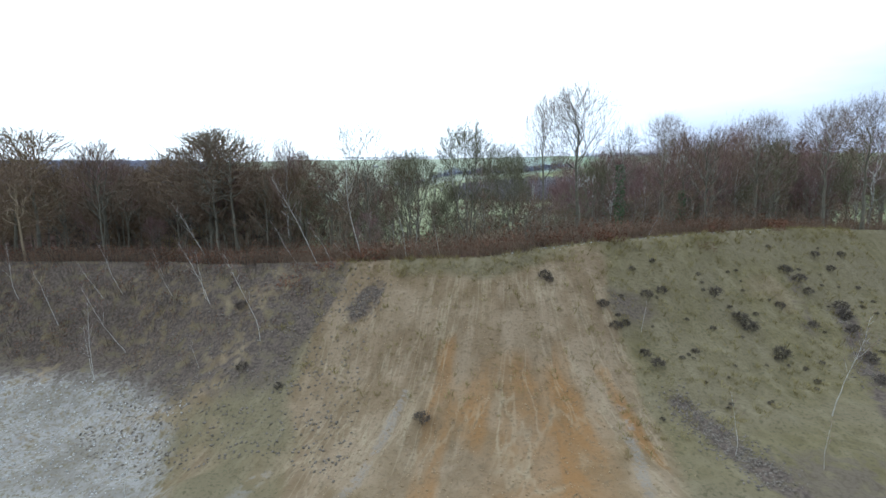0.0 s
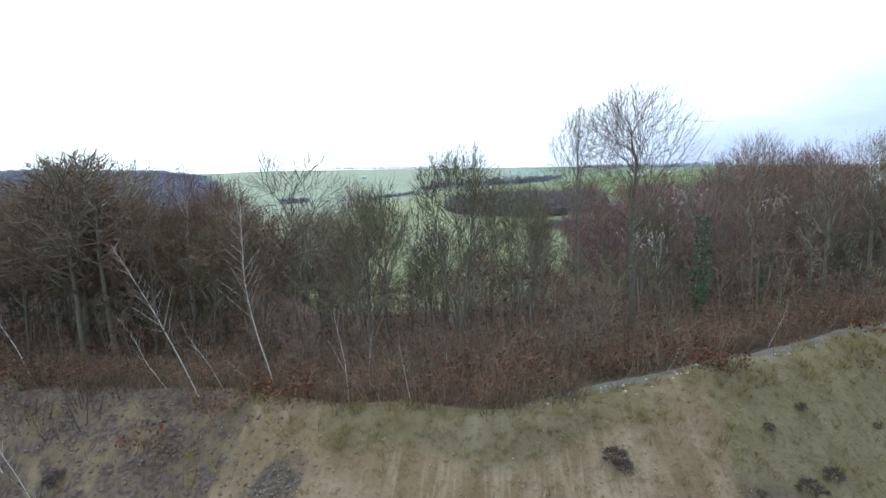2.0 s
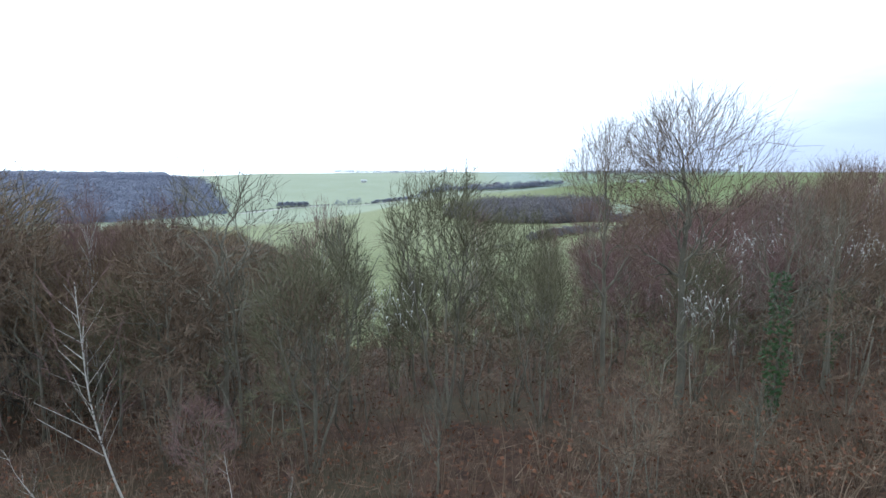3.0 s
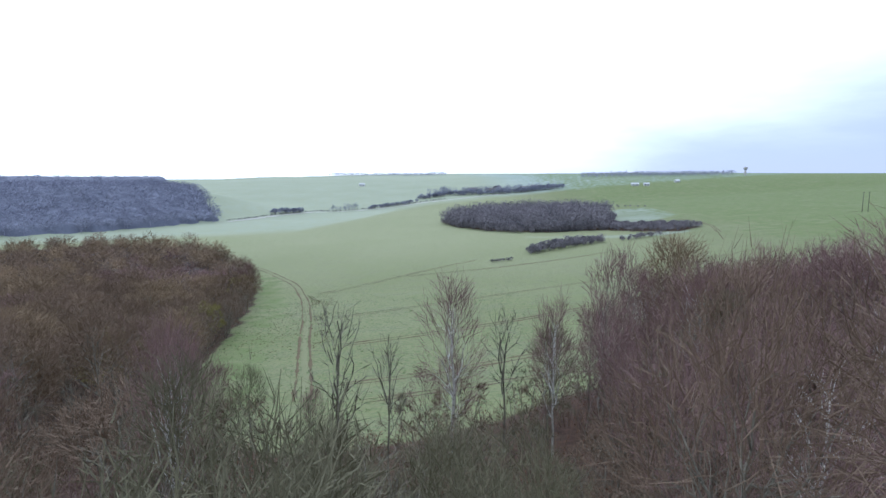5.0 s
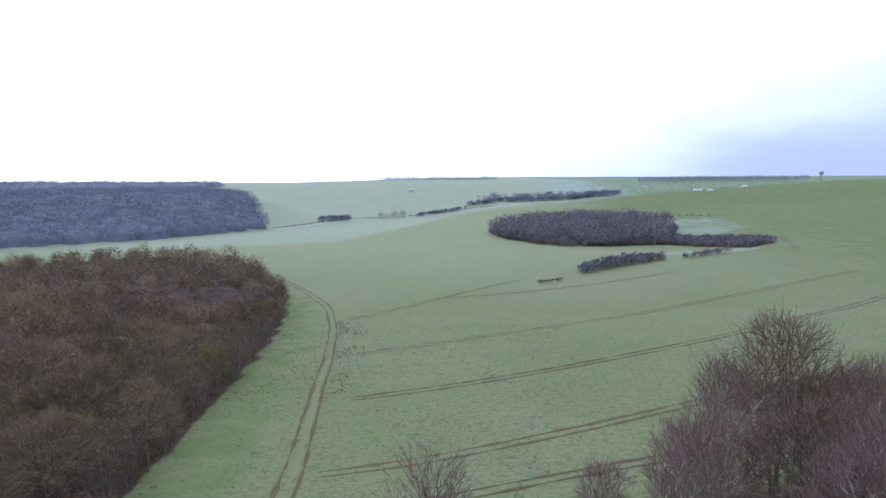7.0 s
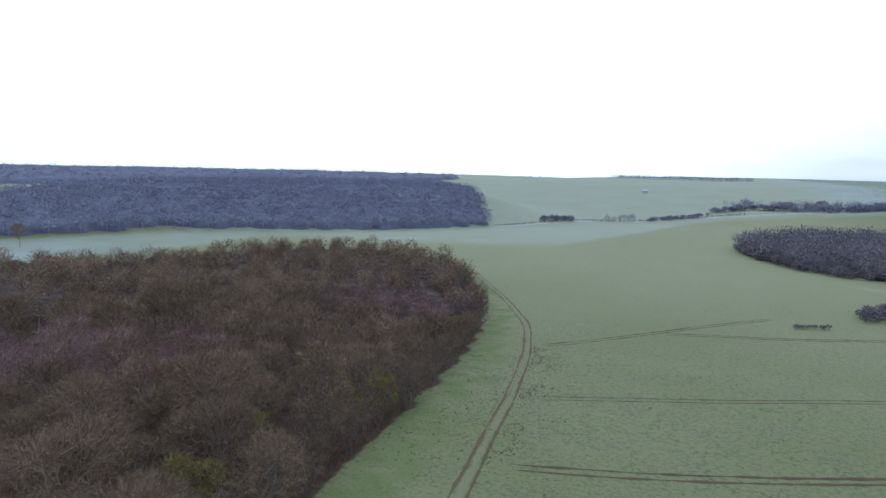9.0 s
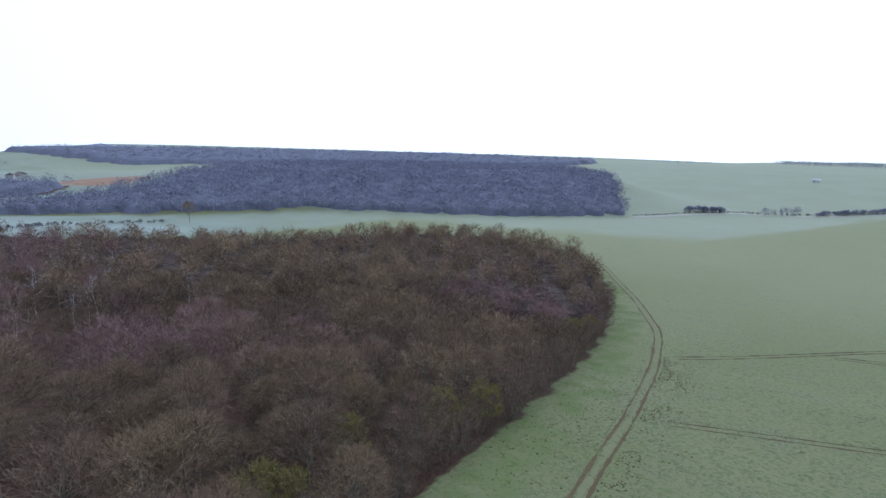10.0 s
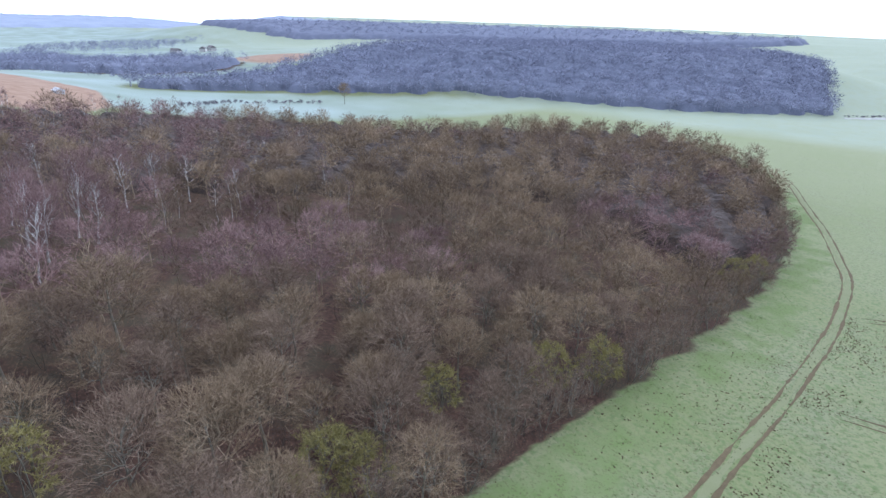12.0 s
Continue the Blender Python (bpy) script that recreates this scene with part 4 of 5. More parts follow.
HEROES_NORTH = (("ash", -0.9, 78, 19.8, 1.05), ("birch", 6.3, 84, 20.4, 1.15), ("birch", -9.9, 75.5, 19.4, 0.8), ("birch", 14.0, 84, 18.9, 0.8),
                ("purple", 18.9, 88, 21.4, 1.0), ("ash", 1.8, 80, 17.3, 0.8), ("olive", -9.3, 86, 12.9, 0.6), ("oak", 34.0, 110, 20.2, 0.95),
                ("birch", -5.8, 66.6, 21.9, 0.75), ("ash", 10.5, 86, 17.5, 0.9), ("purple", 24, 97, 20.5, 1.1), ("olive", 46, 88, 20.5, 0.8))
rng = random.Random(5)
taken = []
for sort, x, y, top, wide in HEROES + HEROES_NORTH:
    tall = top - float(ground_z(x, y))
    ob = put(sort, x, y, tall, wide * NOMINAL[sort] / tall, rng=rng)
    taken.append((x, y, 3.0))


def ivy(x, y, tall):
    """Ivy leaves clasped round a trunk."""
    g, r = Geo(), random.Random(3)
    for _ in range(650):
        f, a = r.random(), r.uniform(0, 6.3)
        rad = (0.22 + 0.6 * f * (1.15 - f) * r.uniform(0.2, 1.4)) * (0.6 + 0.6 * abs(math.sin(5 * f + a)))
        g.leaf(Vector((x + rad * math.cos(a), y + rad * math.sin(a), float(ground_z(x, y)) + 0.3 + f * tall)), 0.11, r)
    tagged(new("ivy", g.mesh("ivy", [IVY_LEAF])), "dark green ivy clasping a bare trunk", "ivy")


ivy(15.9, 49.6, 6.0)
ivy(26.0, 60.0, 5.0)
put("brown", 26.0, 60.0, 11.5, 0.8, rng=rng)
taken.append((26, 60, 3))

# the wood's shoulder beside the pit
for x, y in sow([(-46, 58), (-27, 55), (-14, 50.5), (-6.5, 49), (-5.5, 60), (-12, 70), (-46, 84)], 4.7, 19):
    if not any((x - a) ** 2 + (y - b) ** 2 < 4 for a, b, c in taken):
        put(rng.choice(("brown", "hornbeam", "brown", "ash")), x, y, rng.uniform(9.2, 11.6), rng.uniform(0.75, 1.0), rng=rng)

# the strip of wood between pit and field
for x, y in sow(STRIP, 5.1, 9):
    if x > 72 or any((x - a) ** 2 + (y - b) ** 2 < c * c for a, b, c in taken):
        continue
    near_pit = y < rim_y(x) + 7
    if x > 15 and y > 58:
        sort = rng.choice(("birch", "birch", "purple", "purple", "purple", "purple", "olive"))
        tall = rng.uniform(11.0, 13.5) if sort == "birch" else rng.uniform(8.5, 11.5)
        tall += 3.2 * float(ss(22, 34, x) * ss(66, 84, y))
    elif y > 74:
        if x < 16 and rng.random() < 0.45:
            continue
        sort = rng.choice(("birch", "purple", "ash", "ash", "hazel"))
        tall = rng.uniform(5.0, 9.5)
    elif x > -8 and y > 55:
        sort = rng.choice(("olive", "brown", "purple", "ash", "hazel"))
        tall = rng.uniform(7.0, 9.5)
    elif x < -8 and y > 60:
        sort = rng.choice(("brown", "ash", "brown", "olive"))
        tall = rng.uniform(8.0, 11.0)
    else:
        sort = rng.choice(("brown", "olive", "olive", "ash", "round"))
        tall = rng.uniform(7.5, 10.0)
    if sort == "hazel":
        tall = rng.uniform(3.0, 5.0)
    if near_pit or (5 < x < 15 and y < 50):
        sort, tall = rng.choice(("hazel", "hazel", "ash", "purple")), rng.uniform(3.2, 5.5)
    put(sort, x, y, tall, rng.uniform(0.85, 1.2), rng=rng)

# the thicker part of the strip, over the shoulder of the field
for x, y in sow([(24, 80), (40, 78), (64, 84), (66, 112), (48, 116), (33, 111)], 5.4, 12):
    if not any((x - a) ** 2 + (y - b) ** 2 < 6 for a, b, c in taken):
        put(rng.choice(("purple", "purple", "birch", "brown")), x, y, rng.uniform(11.5, 14.0), rng.uniform(0.9, 1.15), rng=rng)

# the big wood: the trees by the field and the pit one by one
CATKINS = ((-43, 90, 9.0), (-37, 113.5, 9.0), (-35.6, 116.5, 8.0), (-43.5, 148.5, 9.0), (-41.8, 157, 9.0), (-45, 131, 8), (-57.5, 217, 8.5), (-58, 226, 8))
for x, y in sow(WOOD, 7.9, 4):
    if any((x - a) ** 2 + (y - b) ** 2 < 20 for a, b, c in CATKINS):
        continue
    if x < -72 or y > 172 or y < 52:
        continue
    edge = float(away(np.array(x), np.array(y), WOOD)) < 5 and y > 108
    if x > -38 and y < 100:
        sort = rng.choice(("brown", "purple", "hornbeam", "oak"))
    else:
        sort = rng.choice(("oak", "oak", "hornbeam", "hornbeam", "hornbeam"))
    tall = rng.uniform(8.5, 14.4) * (0.85 if edge else 1.0)
    put(sort, x, y, tall, rng.uniform(0.85, 1.1), rng=rng)
for x, y, tall in CATKINS:
    put("catkin", x, y, tall, 1.05, rng=rng)
for x, y in ((-107, 87), (-101, 90), (-113, 94), (-110, 97), (-140, 88), (-131, 103), (-145, 110), (-92, 89), (-142, 117), (-119, 84), (-97, 84), (-126, 94), (-136, 128)):
    put("birch", x, y, rng.uniform(13.5, 15), 1.25, (rng.uniform(-0.25, 0.1), rng.uniform(-0.1, 0.2), 1), rng)

put("oak", -350, 243, 14, 0.75, rng=rng)

# shrubs along the wood's edge
for k in range(8):
    (x0, y0), (x1, y1) = WOOD[k], WOOD[k + 1]
    for i in range(int(math.hypot(x1 - x0, y1 - y0) / 2.5)):
        f = (i + rng.random()) * 2.5 / math.hypot(x1 - x0, y1 - y0)
        put(rng.choice(("edge", "edge", "hazel")), x0 + (x1 - x0) * f - rng.uniform(0.2, 3.4), y0 + (y1 - y0) * f, rng.uniform(4.5, 9.2), 1.1, rng=rng)

# the rest of the big wood, past counting
rs = np.random.RandomState(8)


def pieces(seeds, **how):
    got = []
    for k in seeds:
        a, b = fork_tree(k, **how) if "limbs" in how else grow(k, detail=1, **how)
        (v0, t0, m0), (v1, t1, m1) = a.arrays(), b.arrays()
        got.append((np.concatenate([v0, v1]), np.concatenate([t0, t1 + len(v0)]), np.concatenate([m0, m1])))
    return got


def dome(seed, tall, wide, count, width):
    """A tree seen from afar: short trunk and a crown of broad twigs fanning outward."""
    g, r = Geo(), random.Random(seed)
    g.tube([Vector((0, 0, -0.5)), Vector((0, 0, tall * 0.5))], [0.2, 0.1], 3, 0)
    bumps = [Vector((r.gauss(0, 1), r.gauss(0, 1), r.uniform(0, 1))).normalized() for _ in range(4)]
    for _ in range(count):
        a, e = r.uniform(0, 6.3), math.asin(r.uniform(-0.85, 1))
        d = Vector((math.cos(a) * math.cos(e), math.sin(a) * math.cos(e), math.sin(e)))
        p = Vector((0, 0, tall * 0.52)) + Vector((d.x * wide, d.y * wide, d.z * tall * 0.45)) * r.uniform(0.3, 0.9) * (0.85 + 0.35 * max(0, max(d.dot(b) for b in bumps) - 0.5))
        g.sliver(p, p + (d + Vector((r.gauss(0, 0.6), r.gauss(0, 0.6), r.gauss(0.2, 0.5)))).normalized() * wide * r.uniform(0.2, 0.42), width, r, 1)
    return g.arrays()


def canopy(name, poly, gap, tall, seed, step, mat, label, spread=0.75, inset=0.0, smooth=True):
    """The closed roof of a wood seen from afar: one round crown beside another."""
    r = np.random.RandomState(seed)
    c = sow(poly, gap, seed)
    c = c[away(c[:, 0], c[:, 1], poly) >= inset]
    h = tall * r.uniform(0.8, 1.05, len(c))
    q = np.array(poly, float)
    lo, hi = q.min(0) - gap, q.max(0) + gap
    gx, gy = np.meshgrid(np.arange(lo[0], hi[0], step), np.arange(lo[1], hi[1], step))
    gx, gy = gx + r.uniform(-0.3, 0.3, gx.shape) * step, gy + r.uniform(-0.3, 0.3, gx.shape) * step
    top = np.full(gx.size, -3.0)
    fx, fy = gx.ravel(), gy.ravel()
    for k in range(len(c)):
        near = np.nonzero(np.abs(fx - c[k, 0]) + np.abs(fy - c[k, 1]) < 2.2 * gap)[0]
        d = np.hypot(fx[near] - c[k, 0], fy[near] - c[k, 1]) / (gap * spread)
        top[near] = np.maximum(top[near], h[k] * (1 - 0.4 * d * d) - 8 * np.clip(d - 1.05, 0, 2))
    z = ground_z(gx, gy).ravel() + top + r.uniform(-0.7, 0.7, gx.size) * (tall / 11)
    i = np.arange(gx.size).reshape(gx.shape)
    a, b, e, f = i[:-1, :-1].ravel(), i[:-1, 1:].ravel(), i[1:, 1:].ravel(), i[1:, :-1].ravel()
    keep = np.maximum.reduce([top[a], top[b], top[e], top[f]]) > -2.5
    t = np.concatenate([np.stack([a, b, e], -1)[keep], np.stack([a, e, f], -1)[keep]])
    used, t = np.unique(t, return_inverse=True)
    me = mesh_of(name, np.stack([fx, fy, z], -1)[used], t.reshape(-1, 3), [mat])
    me.polygons.foreach_set("use_smooth", np.full(len(me.polygons), smooth))
    tagged(new(name, me), label, "trees", kind="stuff")


OUTER = [dome(k, 12, 4.6, 400, 0.18) for k in (106, 107, 108, 109)]
MID = pieces((101, 102, 103, 104, 105), tall=12.0, wide=4.7, bole=0.34, limbs=8, levels=3, thick=0.15, twig=0.06, sprays=4, spray=0.85, spread=46, low=18, wander=0.34)
MID_BIRCH = pieces((111, 112, 113), tall=11.0, wide=2.1, centre=0.52, n=(8, 3, 4, 1), twig=(0.08, 0.06), long=(1.1, 0.8), thick=0.075, up=0.4)


def stand(name, where, lo, hi, kinds, mats, label, seed, wide=1.0):
    r = np.random.RandomState(seed)
    z = ground_z(where[:, 0], where[:, 1])
    s = r.uniform(lo, hi, len(where))
    return strewn(name, kinds, np.stack([where[:, 0], where[:, 1], z], -1), r.uniform(0, 6.28, len(where)), s * wide * r.uniform(0.9, 1.15, len(where)),
                  mats, label, "trees", 0.42, seed, tall=s)


p = sow(WOOD, 8.3, 14)
p = p[(p[:, 0] < -72) | (p[:, 1] > 172) | (p[:, 1] < 52)]
p = p[(p[:, 1] > 40)]
pick = vnoise(p[:, 0] / 45, p[:, 1] / 45, 31) + rs.uniform(-0.5, 0.5, len(p))
birchy = (p[:, 0] < -110) & (p[:, 1] < 175) & (rs.uniform(0, 1, len(p)) < 0.25)
outer = (p[:, 1] > 225) | (p[:, 0] < -150)
# a dark sheet added below the far crowns, as shade in their gaps
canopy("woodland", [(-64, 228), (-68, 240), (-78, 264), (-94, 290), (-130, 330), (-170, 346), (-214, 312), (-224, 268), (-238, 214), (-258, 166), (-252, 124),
                    (-228, 88), (-194, 50), (-154, 50), (-154, 222), (-100, 232)], 7.5, 6.2, 45, 1.7, GAP_SHADE, "dark filler sheet as shade between the wood's far crowns", smooth=False)
for far, kinds in ((False, MID), (True, OUTER)):
    here = (outer == far) & ~birchy
    stand("woodland", p[(pick < -0.2) & here], 0.75, 1.15, kinds, [OAK_LIMB, OAK_TWIG], "dense bare wood with grey-tan twigs", 41)
    stand("woodland", p[(pick >= -0.2) & (pick < 0.25) & here], 0.75, 1.15, kinds, [OAK_LIMB, BROWN_TWIG], "dense bare wood with brown twigs", 42)
    stand("woodland", p[(pick >= 0.25) & here], 0.75, 1.0, kinds, [OAK_LIMB, PURPLE_TWIG], "dense bare wood with purple-brown twigs", 43)
stand("birch_grove", p[birchy], 0.85, 1.1, MID_BIRCH, [BIRCH_BARK, PURPLE_TWIG], "birch grove with white stems and purple twigs", 44)


# ---- undergrowth ----
def clump(seed, tall, wide, count, width, leaves=0, size=0.07):
    g, r = Geo(), random.Random(seed)
    for _ in range(count):
        a, d = r.uniform(0, 6.3), r.random() ** 0.5 * wide
        foot = Vector((math.cos(a) * d * 0.5, math.sin(a) * d * 0.5, -0.1))
        tip = Vector((math.cos(a) * d * 1.2 + r.gauss(0, 0.15), math.sin(a) * d * 1.2 + r.gauss(0, 0.15), tall * r.uniform(0.5, 1.15)))
        g.sliver(foot, tip, width, r, 0, 0.15)
        for _ in range(2):
            q = foot.lerp(tip, r.uniform(0.4, 0.95))
            g.sliver(q, q + Vector((r.gauss(0, 0.3), r.gauss(0, 0.3), r.uniform(0.0, 0.45))) * tall * 0.5, width * 0.7, r, 0)
    for _ in range(leaves):
        a, d = r.uniform(0, 6.3), r.random() ** 0.5 * wide
        g.leaf(Vector((math.cos(a) * d, math.sin(a) * d, tall * r.uniform(0.1, 0.9))), size, r, 1)
    return g.arrays()


def litter(name, where, kinds, lo, hi, mats, label, category, seed, tint=0.3):
    r = np.random.RandomState(seed)
    z = ground_z(where[:, 0], where[:, 1])
    return strewn(name, kinds, np.stack([where[:, 0], where[:, 1], z], -1), r.uniform(0, 6.28, len(where)), r.uniform(lo, hi, len(where)), mats, label, category, tint, seed)


BRAMBLE = [clump(k, 1.5, 0.9, 8, 0.03, 12) for k in (201, 202, 203)]
q = sow([(-30, 53), (-14, 46.5), (-5, 41.6), (0, 39.8), (4, 39.3), (9, 40.2), (20, 45.6), (36, 53.6), (70, 61), (72, 128)] + STRIP[11:], 2.1, 21)
q = q[q[:, 0] < 72]
litter("undergrowth", q, BRAMBLE, 0.7, 1.7, [BROWN_TWIG, DEAD_LEAF], "rust-brown bramble undergrowth below the trees", "undergrowth", 51)
q = sow([(-14, 46.5), (-5, 41.4), (0, 39.6), (4, 39.1), (9, 40.2), (20, 45.6), (36, 54), (36, 60), (20, 52), (2, 49), (-14, 54)], 1.3, 24)
litter("undergrowth", q, BRAMBLE, 0.6, 1.3, [BROWN_TWIG, DEAD_LEAF], "dense red-brown brambles along the pit edge", "undergrowth", 59)
# bramble stems in the dark scrub colour, painting shade below the crowns
q = sow(WOOD, 4.8, 22)
q = q[(q[:, 0] > -66) & (q[:, 1] < 190) & (q[:, 1] > 44)]
litter("undergrowth", q, BRAMBLE, 0.8, 1.6, [SCRUB_TWIG, DEAD_LEAF], "rust-brown undergrowth on the wood floor", "undergrowth", 52)
q = sow([(-62, 34), (-44, 44), (-30, 41), (-14, 37.5), (-9, 39), (-6, 42.5), (-12, 47), (-30, 58), (-62, 70)], 1.7, 23)
litter("undergrowth", q, BRAMBLE, 0.5, 1.25, [BROWN_TWIG, DEAD_LEAF], "low reddish scrub on the pit's rubble bank", "undergrowth", 53)

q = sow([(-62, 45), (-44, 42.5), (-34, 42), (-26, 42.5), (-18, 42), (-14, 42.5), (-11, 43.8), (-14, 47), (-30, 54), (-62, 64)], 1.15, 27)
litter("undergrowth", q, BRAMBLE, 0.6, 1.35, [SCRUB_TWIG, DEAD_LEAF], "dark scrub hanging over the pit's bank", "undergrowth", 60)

r6 = np.random.RandomState(28)
ex = np.concatenate([r6.uniform(-40, 8, 620), r6.uniform(8, 48, 420)])
ey = rim_y(ex) + np.where(ex < 6, 0.15, 1.5) + r6.uniform(0, 3.2, len(ex))
litter("undergrowth", np.stack([ex, ey], -1), BRAMBLE, 0.45, 1.05, [BROWN_TWIG, DEAD_LEAF], "rust-brown brambles hanging over the pit rim", "undergrowth", 61)

THICKET = pieces((121, 122, 123), tall=4.6, wide=2.0, centre=0.5, bole=0.12, n=(7, 4, 5, 2), twig=(0.045, 0.036), long=(0.55, 0.4), thick=0.045, stems=2, up=0.4)
q = sow(STRIP, 4.3, 25)
q = q[(q[:, 0] < 55)]

low = np.where(q[:, 1] < rim_y(q[:, 0]) + 8, 0.45, 1.0)
stand("thicket", q[low < 1], 0.3, 0.7, THICKET, [OAK_BARK, BROWN_TWIG], "low brown thicket at the pit edge", 55)
stand("thicket", q[low == 1][np.arange((low == 1).sum()) % 4 > 0], 0.7, 1.3, THICKET, [OAK_BARK, BROWN_TWIG], "brown hazel thicket between the trees", 54)
stand("thicket", q[low == 1][::4], 0.7, 1.3, THICKET, [OAK_BARK, OLIVE_TWIG], "mossy olive thicket between the trees", 58)

# shrubs given the dark scrub colour so gaps between oaks look shaded
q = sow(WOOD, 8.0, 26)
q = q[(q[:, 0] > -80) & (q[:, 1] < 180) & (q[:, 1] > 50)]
stand("thicket", q, 0.6, 1.2, THICKET, [SCRUB_TWIG, SCRUB_TWIG], "shrub layer below the oaks, coloured dark as gap shade", 57)

# ---- the pit ----
# slender birches: foot x, y; lean of the top in x; length
SAPLINGS = ((-25.6, 39.0, -0.35, 4.2), (-36.3, 46.5, -0.3, 4.9), (-31.8, 44.5, -0.3, 5.0), (-28.5, 45.5, -0.6, 3.8), (-26.8, 45.5, -0.47, 4.8),
            (-25.0, 42.0, -0.4, 6.4), (-23.5, 46.0, -0.4, 2.8), (-17.9, 41.8, -0.33, 5.6), (-18.4, 42.2, -0.25, 4.2), (-12.9, 37.8, -0.13, 6.8), (-17.5, 38.1, -0.2, 2.5),
            (-16.8, 27.1, -0.05, 4.4), (14.5, 25.7, 0.1, 3.3), (18.3, 24.8, 0.15, 2.6), (22.0, 29.5, 0.3, 6.0), (12.9, 34.8, 0.2, 2.4),
            (-8.7, 43.1, -0.5, 3.8), (-6.9, 43.2, -1.1, 2.4), (-11.7, 44.0, -0.6, 4.0), (-19.9, 46.9, -0.29, 6.2),
            (-21.9, 44.1, -0.5, 3.2), (-2.6, 40.1, -0.36, 4.0), (-2.3, 41.4, -0.27, 2.9), (-2.0, 41.8, 0.0, 3.4), (-1.3, 39.7, -0.4, 1.4), (-0.1, 39.4, -0.05, 3.1),
            (1.3, 42.0, 0.0, 2.0), (10.2, 40.4, 0.15, 1.7), (16.3, 43.6, 0.38, 2.5))
for x, y, lean, tall in SAPLINGS:
    put("sapling", x, y, tall, 0.8, (lean, rng.uniform(-0.05, 0.1), 1), rng)
for x, y, lean, tall in ((-9.8, 43.0, -0.34, 7.6), (-6.2, 42.6, -0.08, 8.6), (-25.7, 39.0, -0.1, 5.8)):
    put("fork_birch", x, y, tall, 1.0, (lean, 0.0, 1), rng)
for x, y, s in ((27.7, 43.9, 1.0), (28.6, 43.4, 1.0), (28.9, 42.7, 0.8), (21.1, 38.0, 1.1), (21.5, 37.3, 1.0), (19.7, 39.0, 1.0), (22.6, 35.4, 1.1), (32.3, 47.3, 0.8),
                (25.4, 40.5, 0.7), (26.9, 38.8, 0.7), (31.4, 42.3, 1.0), (30.9, 41.2, 1.0), (30.0, 39.0, 0.9), (29.1, 36.1, 0.9), (27.7, 33.2, 0.9), (16.1, 33.9, 0.5),
                (12.6, 33.2, 0.7), (11.2, 34.5, 0.8), (11.9, 34.9, 0.6), (13.1, 32.3, 0.8), (10.6, 35.6, 0.8), (14.0, 37.0, 0.8), (15.2, 37.5, 0.7), (33.3, 46.6, 0.7),
                (6.9, 36.6, 0.8), (7.2, 36.4, 0.6), (-1.2, 29.1, 0.9), (35.5, 48.6, 0.7), (-10.5, 33.8, 0.6), (-13.6, 36.0, 0.8), (-15.2, 41.0, 0.9)):
    put("bush", x, y, s * 0.72, 1.25, rng=rng)
for _ in range(60):
    x = rng.uniform(11, 36)
    put("bush", x, float(rim_y(x)) - rng.uniform(1.5, 14), rng.uniform(0.12, 0.3), rng.uniform(1.0, 1.6), rng=rng)


def rock(seed):
    g, r = Geo(), random.Random(seed)
    c = [Vector((1, 0, 0)), Vector((0, 1, 0)), Vector((-1, 0, 0)), Vector((0, -1, 0)), Vector((0, 0, 0.7)), Vector((0, 0, -0.6))]
    g.v = [p * r.uniform(0.6, 1.2) + Vector((r.gauss(0, 0.12), r.gauss(0, 0.12), r.gauss(0, 0.1))) for p in c]
    for k in range(4):
        g.t += [(k, (k + 1) % 4, 4), ((k + 1) % 4, k, 5)]
        g.m += [0, 0]
    return g.arrays()


ROCKS = [rock(k) for k in range(301, 306)]
r2 = np.random.RandomState(61)


def band(n, x0, x1, d0, d1):
    x = r2.uniform(x0, x1, n)
    return np.stack([x, rim_y(x) - r2.uniform(d0, d1, n)], -1)


litter("stones", band(2200, -24, -5, 0.5, 15), ROCKS, 0.03, 0.15, [STONE], "grey flint rubble on the pit slope", "stones", 62)
litter("stones", band(1800, -6, 12, 0.8, 16), ROCKS, 0.02, 0.09, [SAND], "clods of ochre sand on the slope", "clods", 63)
litter("stones", np.concatenate([band(900, -34, -17, 9, 18), band(50, 4, 40, -0.9, 0.2)]), ROCKS, 0.03, 0.13, [CHALK], "pale chalk lumps on pit floor and path", "stones", 64)
s1 = r2.uniform(0, 1, 900)
strip1 = np.stack([13.4 + 2.2 * s1 + r2.normal(0, 0.7, 900), 30.0 - 6.4 * s1 + r2.normal(0, 0.6, 900)], -1)
strip2 = np.stack([31.6 - 4.2 * s1[:500] + r2.normal(0, 0.7, 500), 42.6 - 9.6 * s1[:500] + r2.normal(0, 0.4, 500)], -1)
strip3 = np.stack([-5.4 + r2.normal(0, 0.8, 260), 38.0 + r2.normal(0, 0.5, 260)], -1)
litter("stones", np.concatenate([strip1, strip2, strip3]), ROCKS, 0.03, 0.12, [STONE], "dark slate-grey rubble strips down the slope", "stones", 65)
TUFT = [clump(k, 0.34, 0.2, 7, 0.035) for k in (211, 212, 213)]
litter("grass", np.concatenate([band(1300, 9, 40, -0.3, 14), band(700, -8, 40, -0.8, 1.2), band(300, -12, 10, 0.5, 9)]), TUFT, 0.4, 1.2, [STRAW],
       "dry yellow grass tufts along the pit edge", "grass", 66)

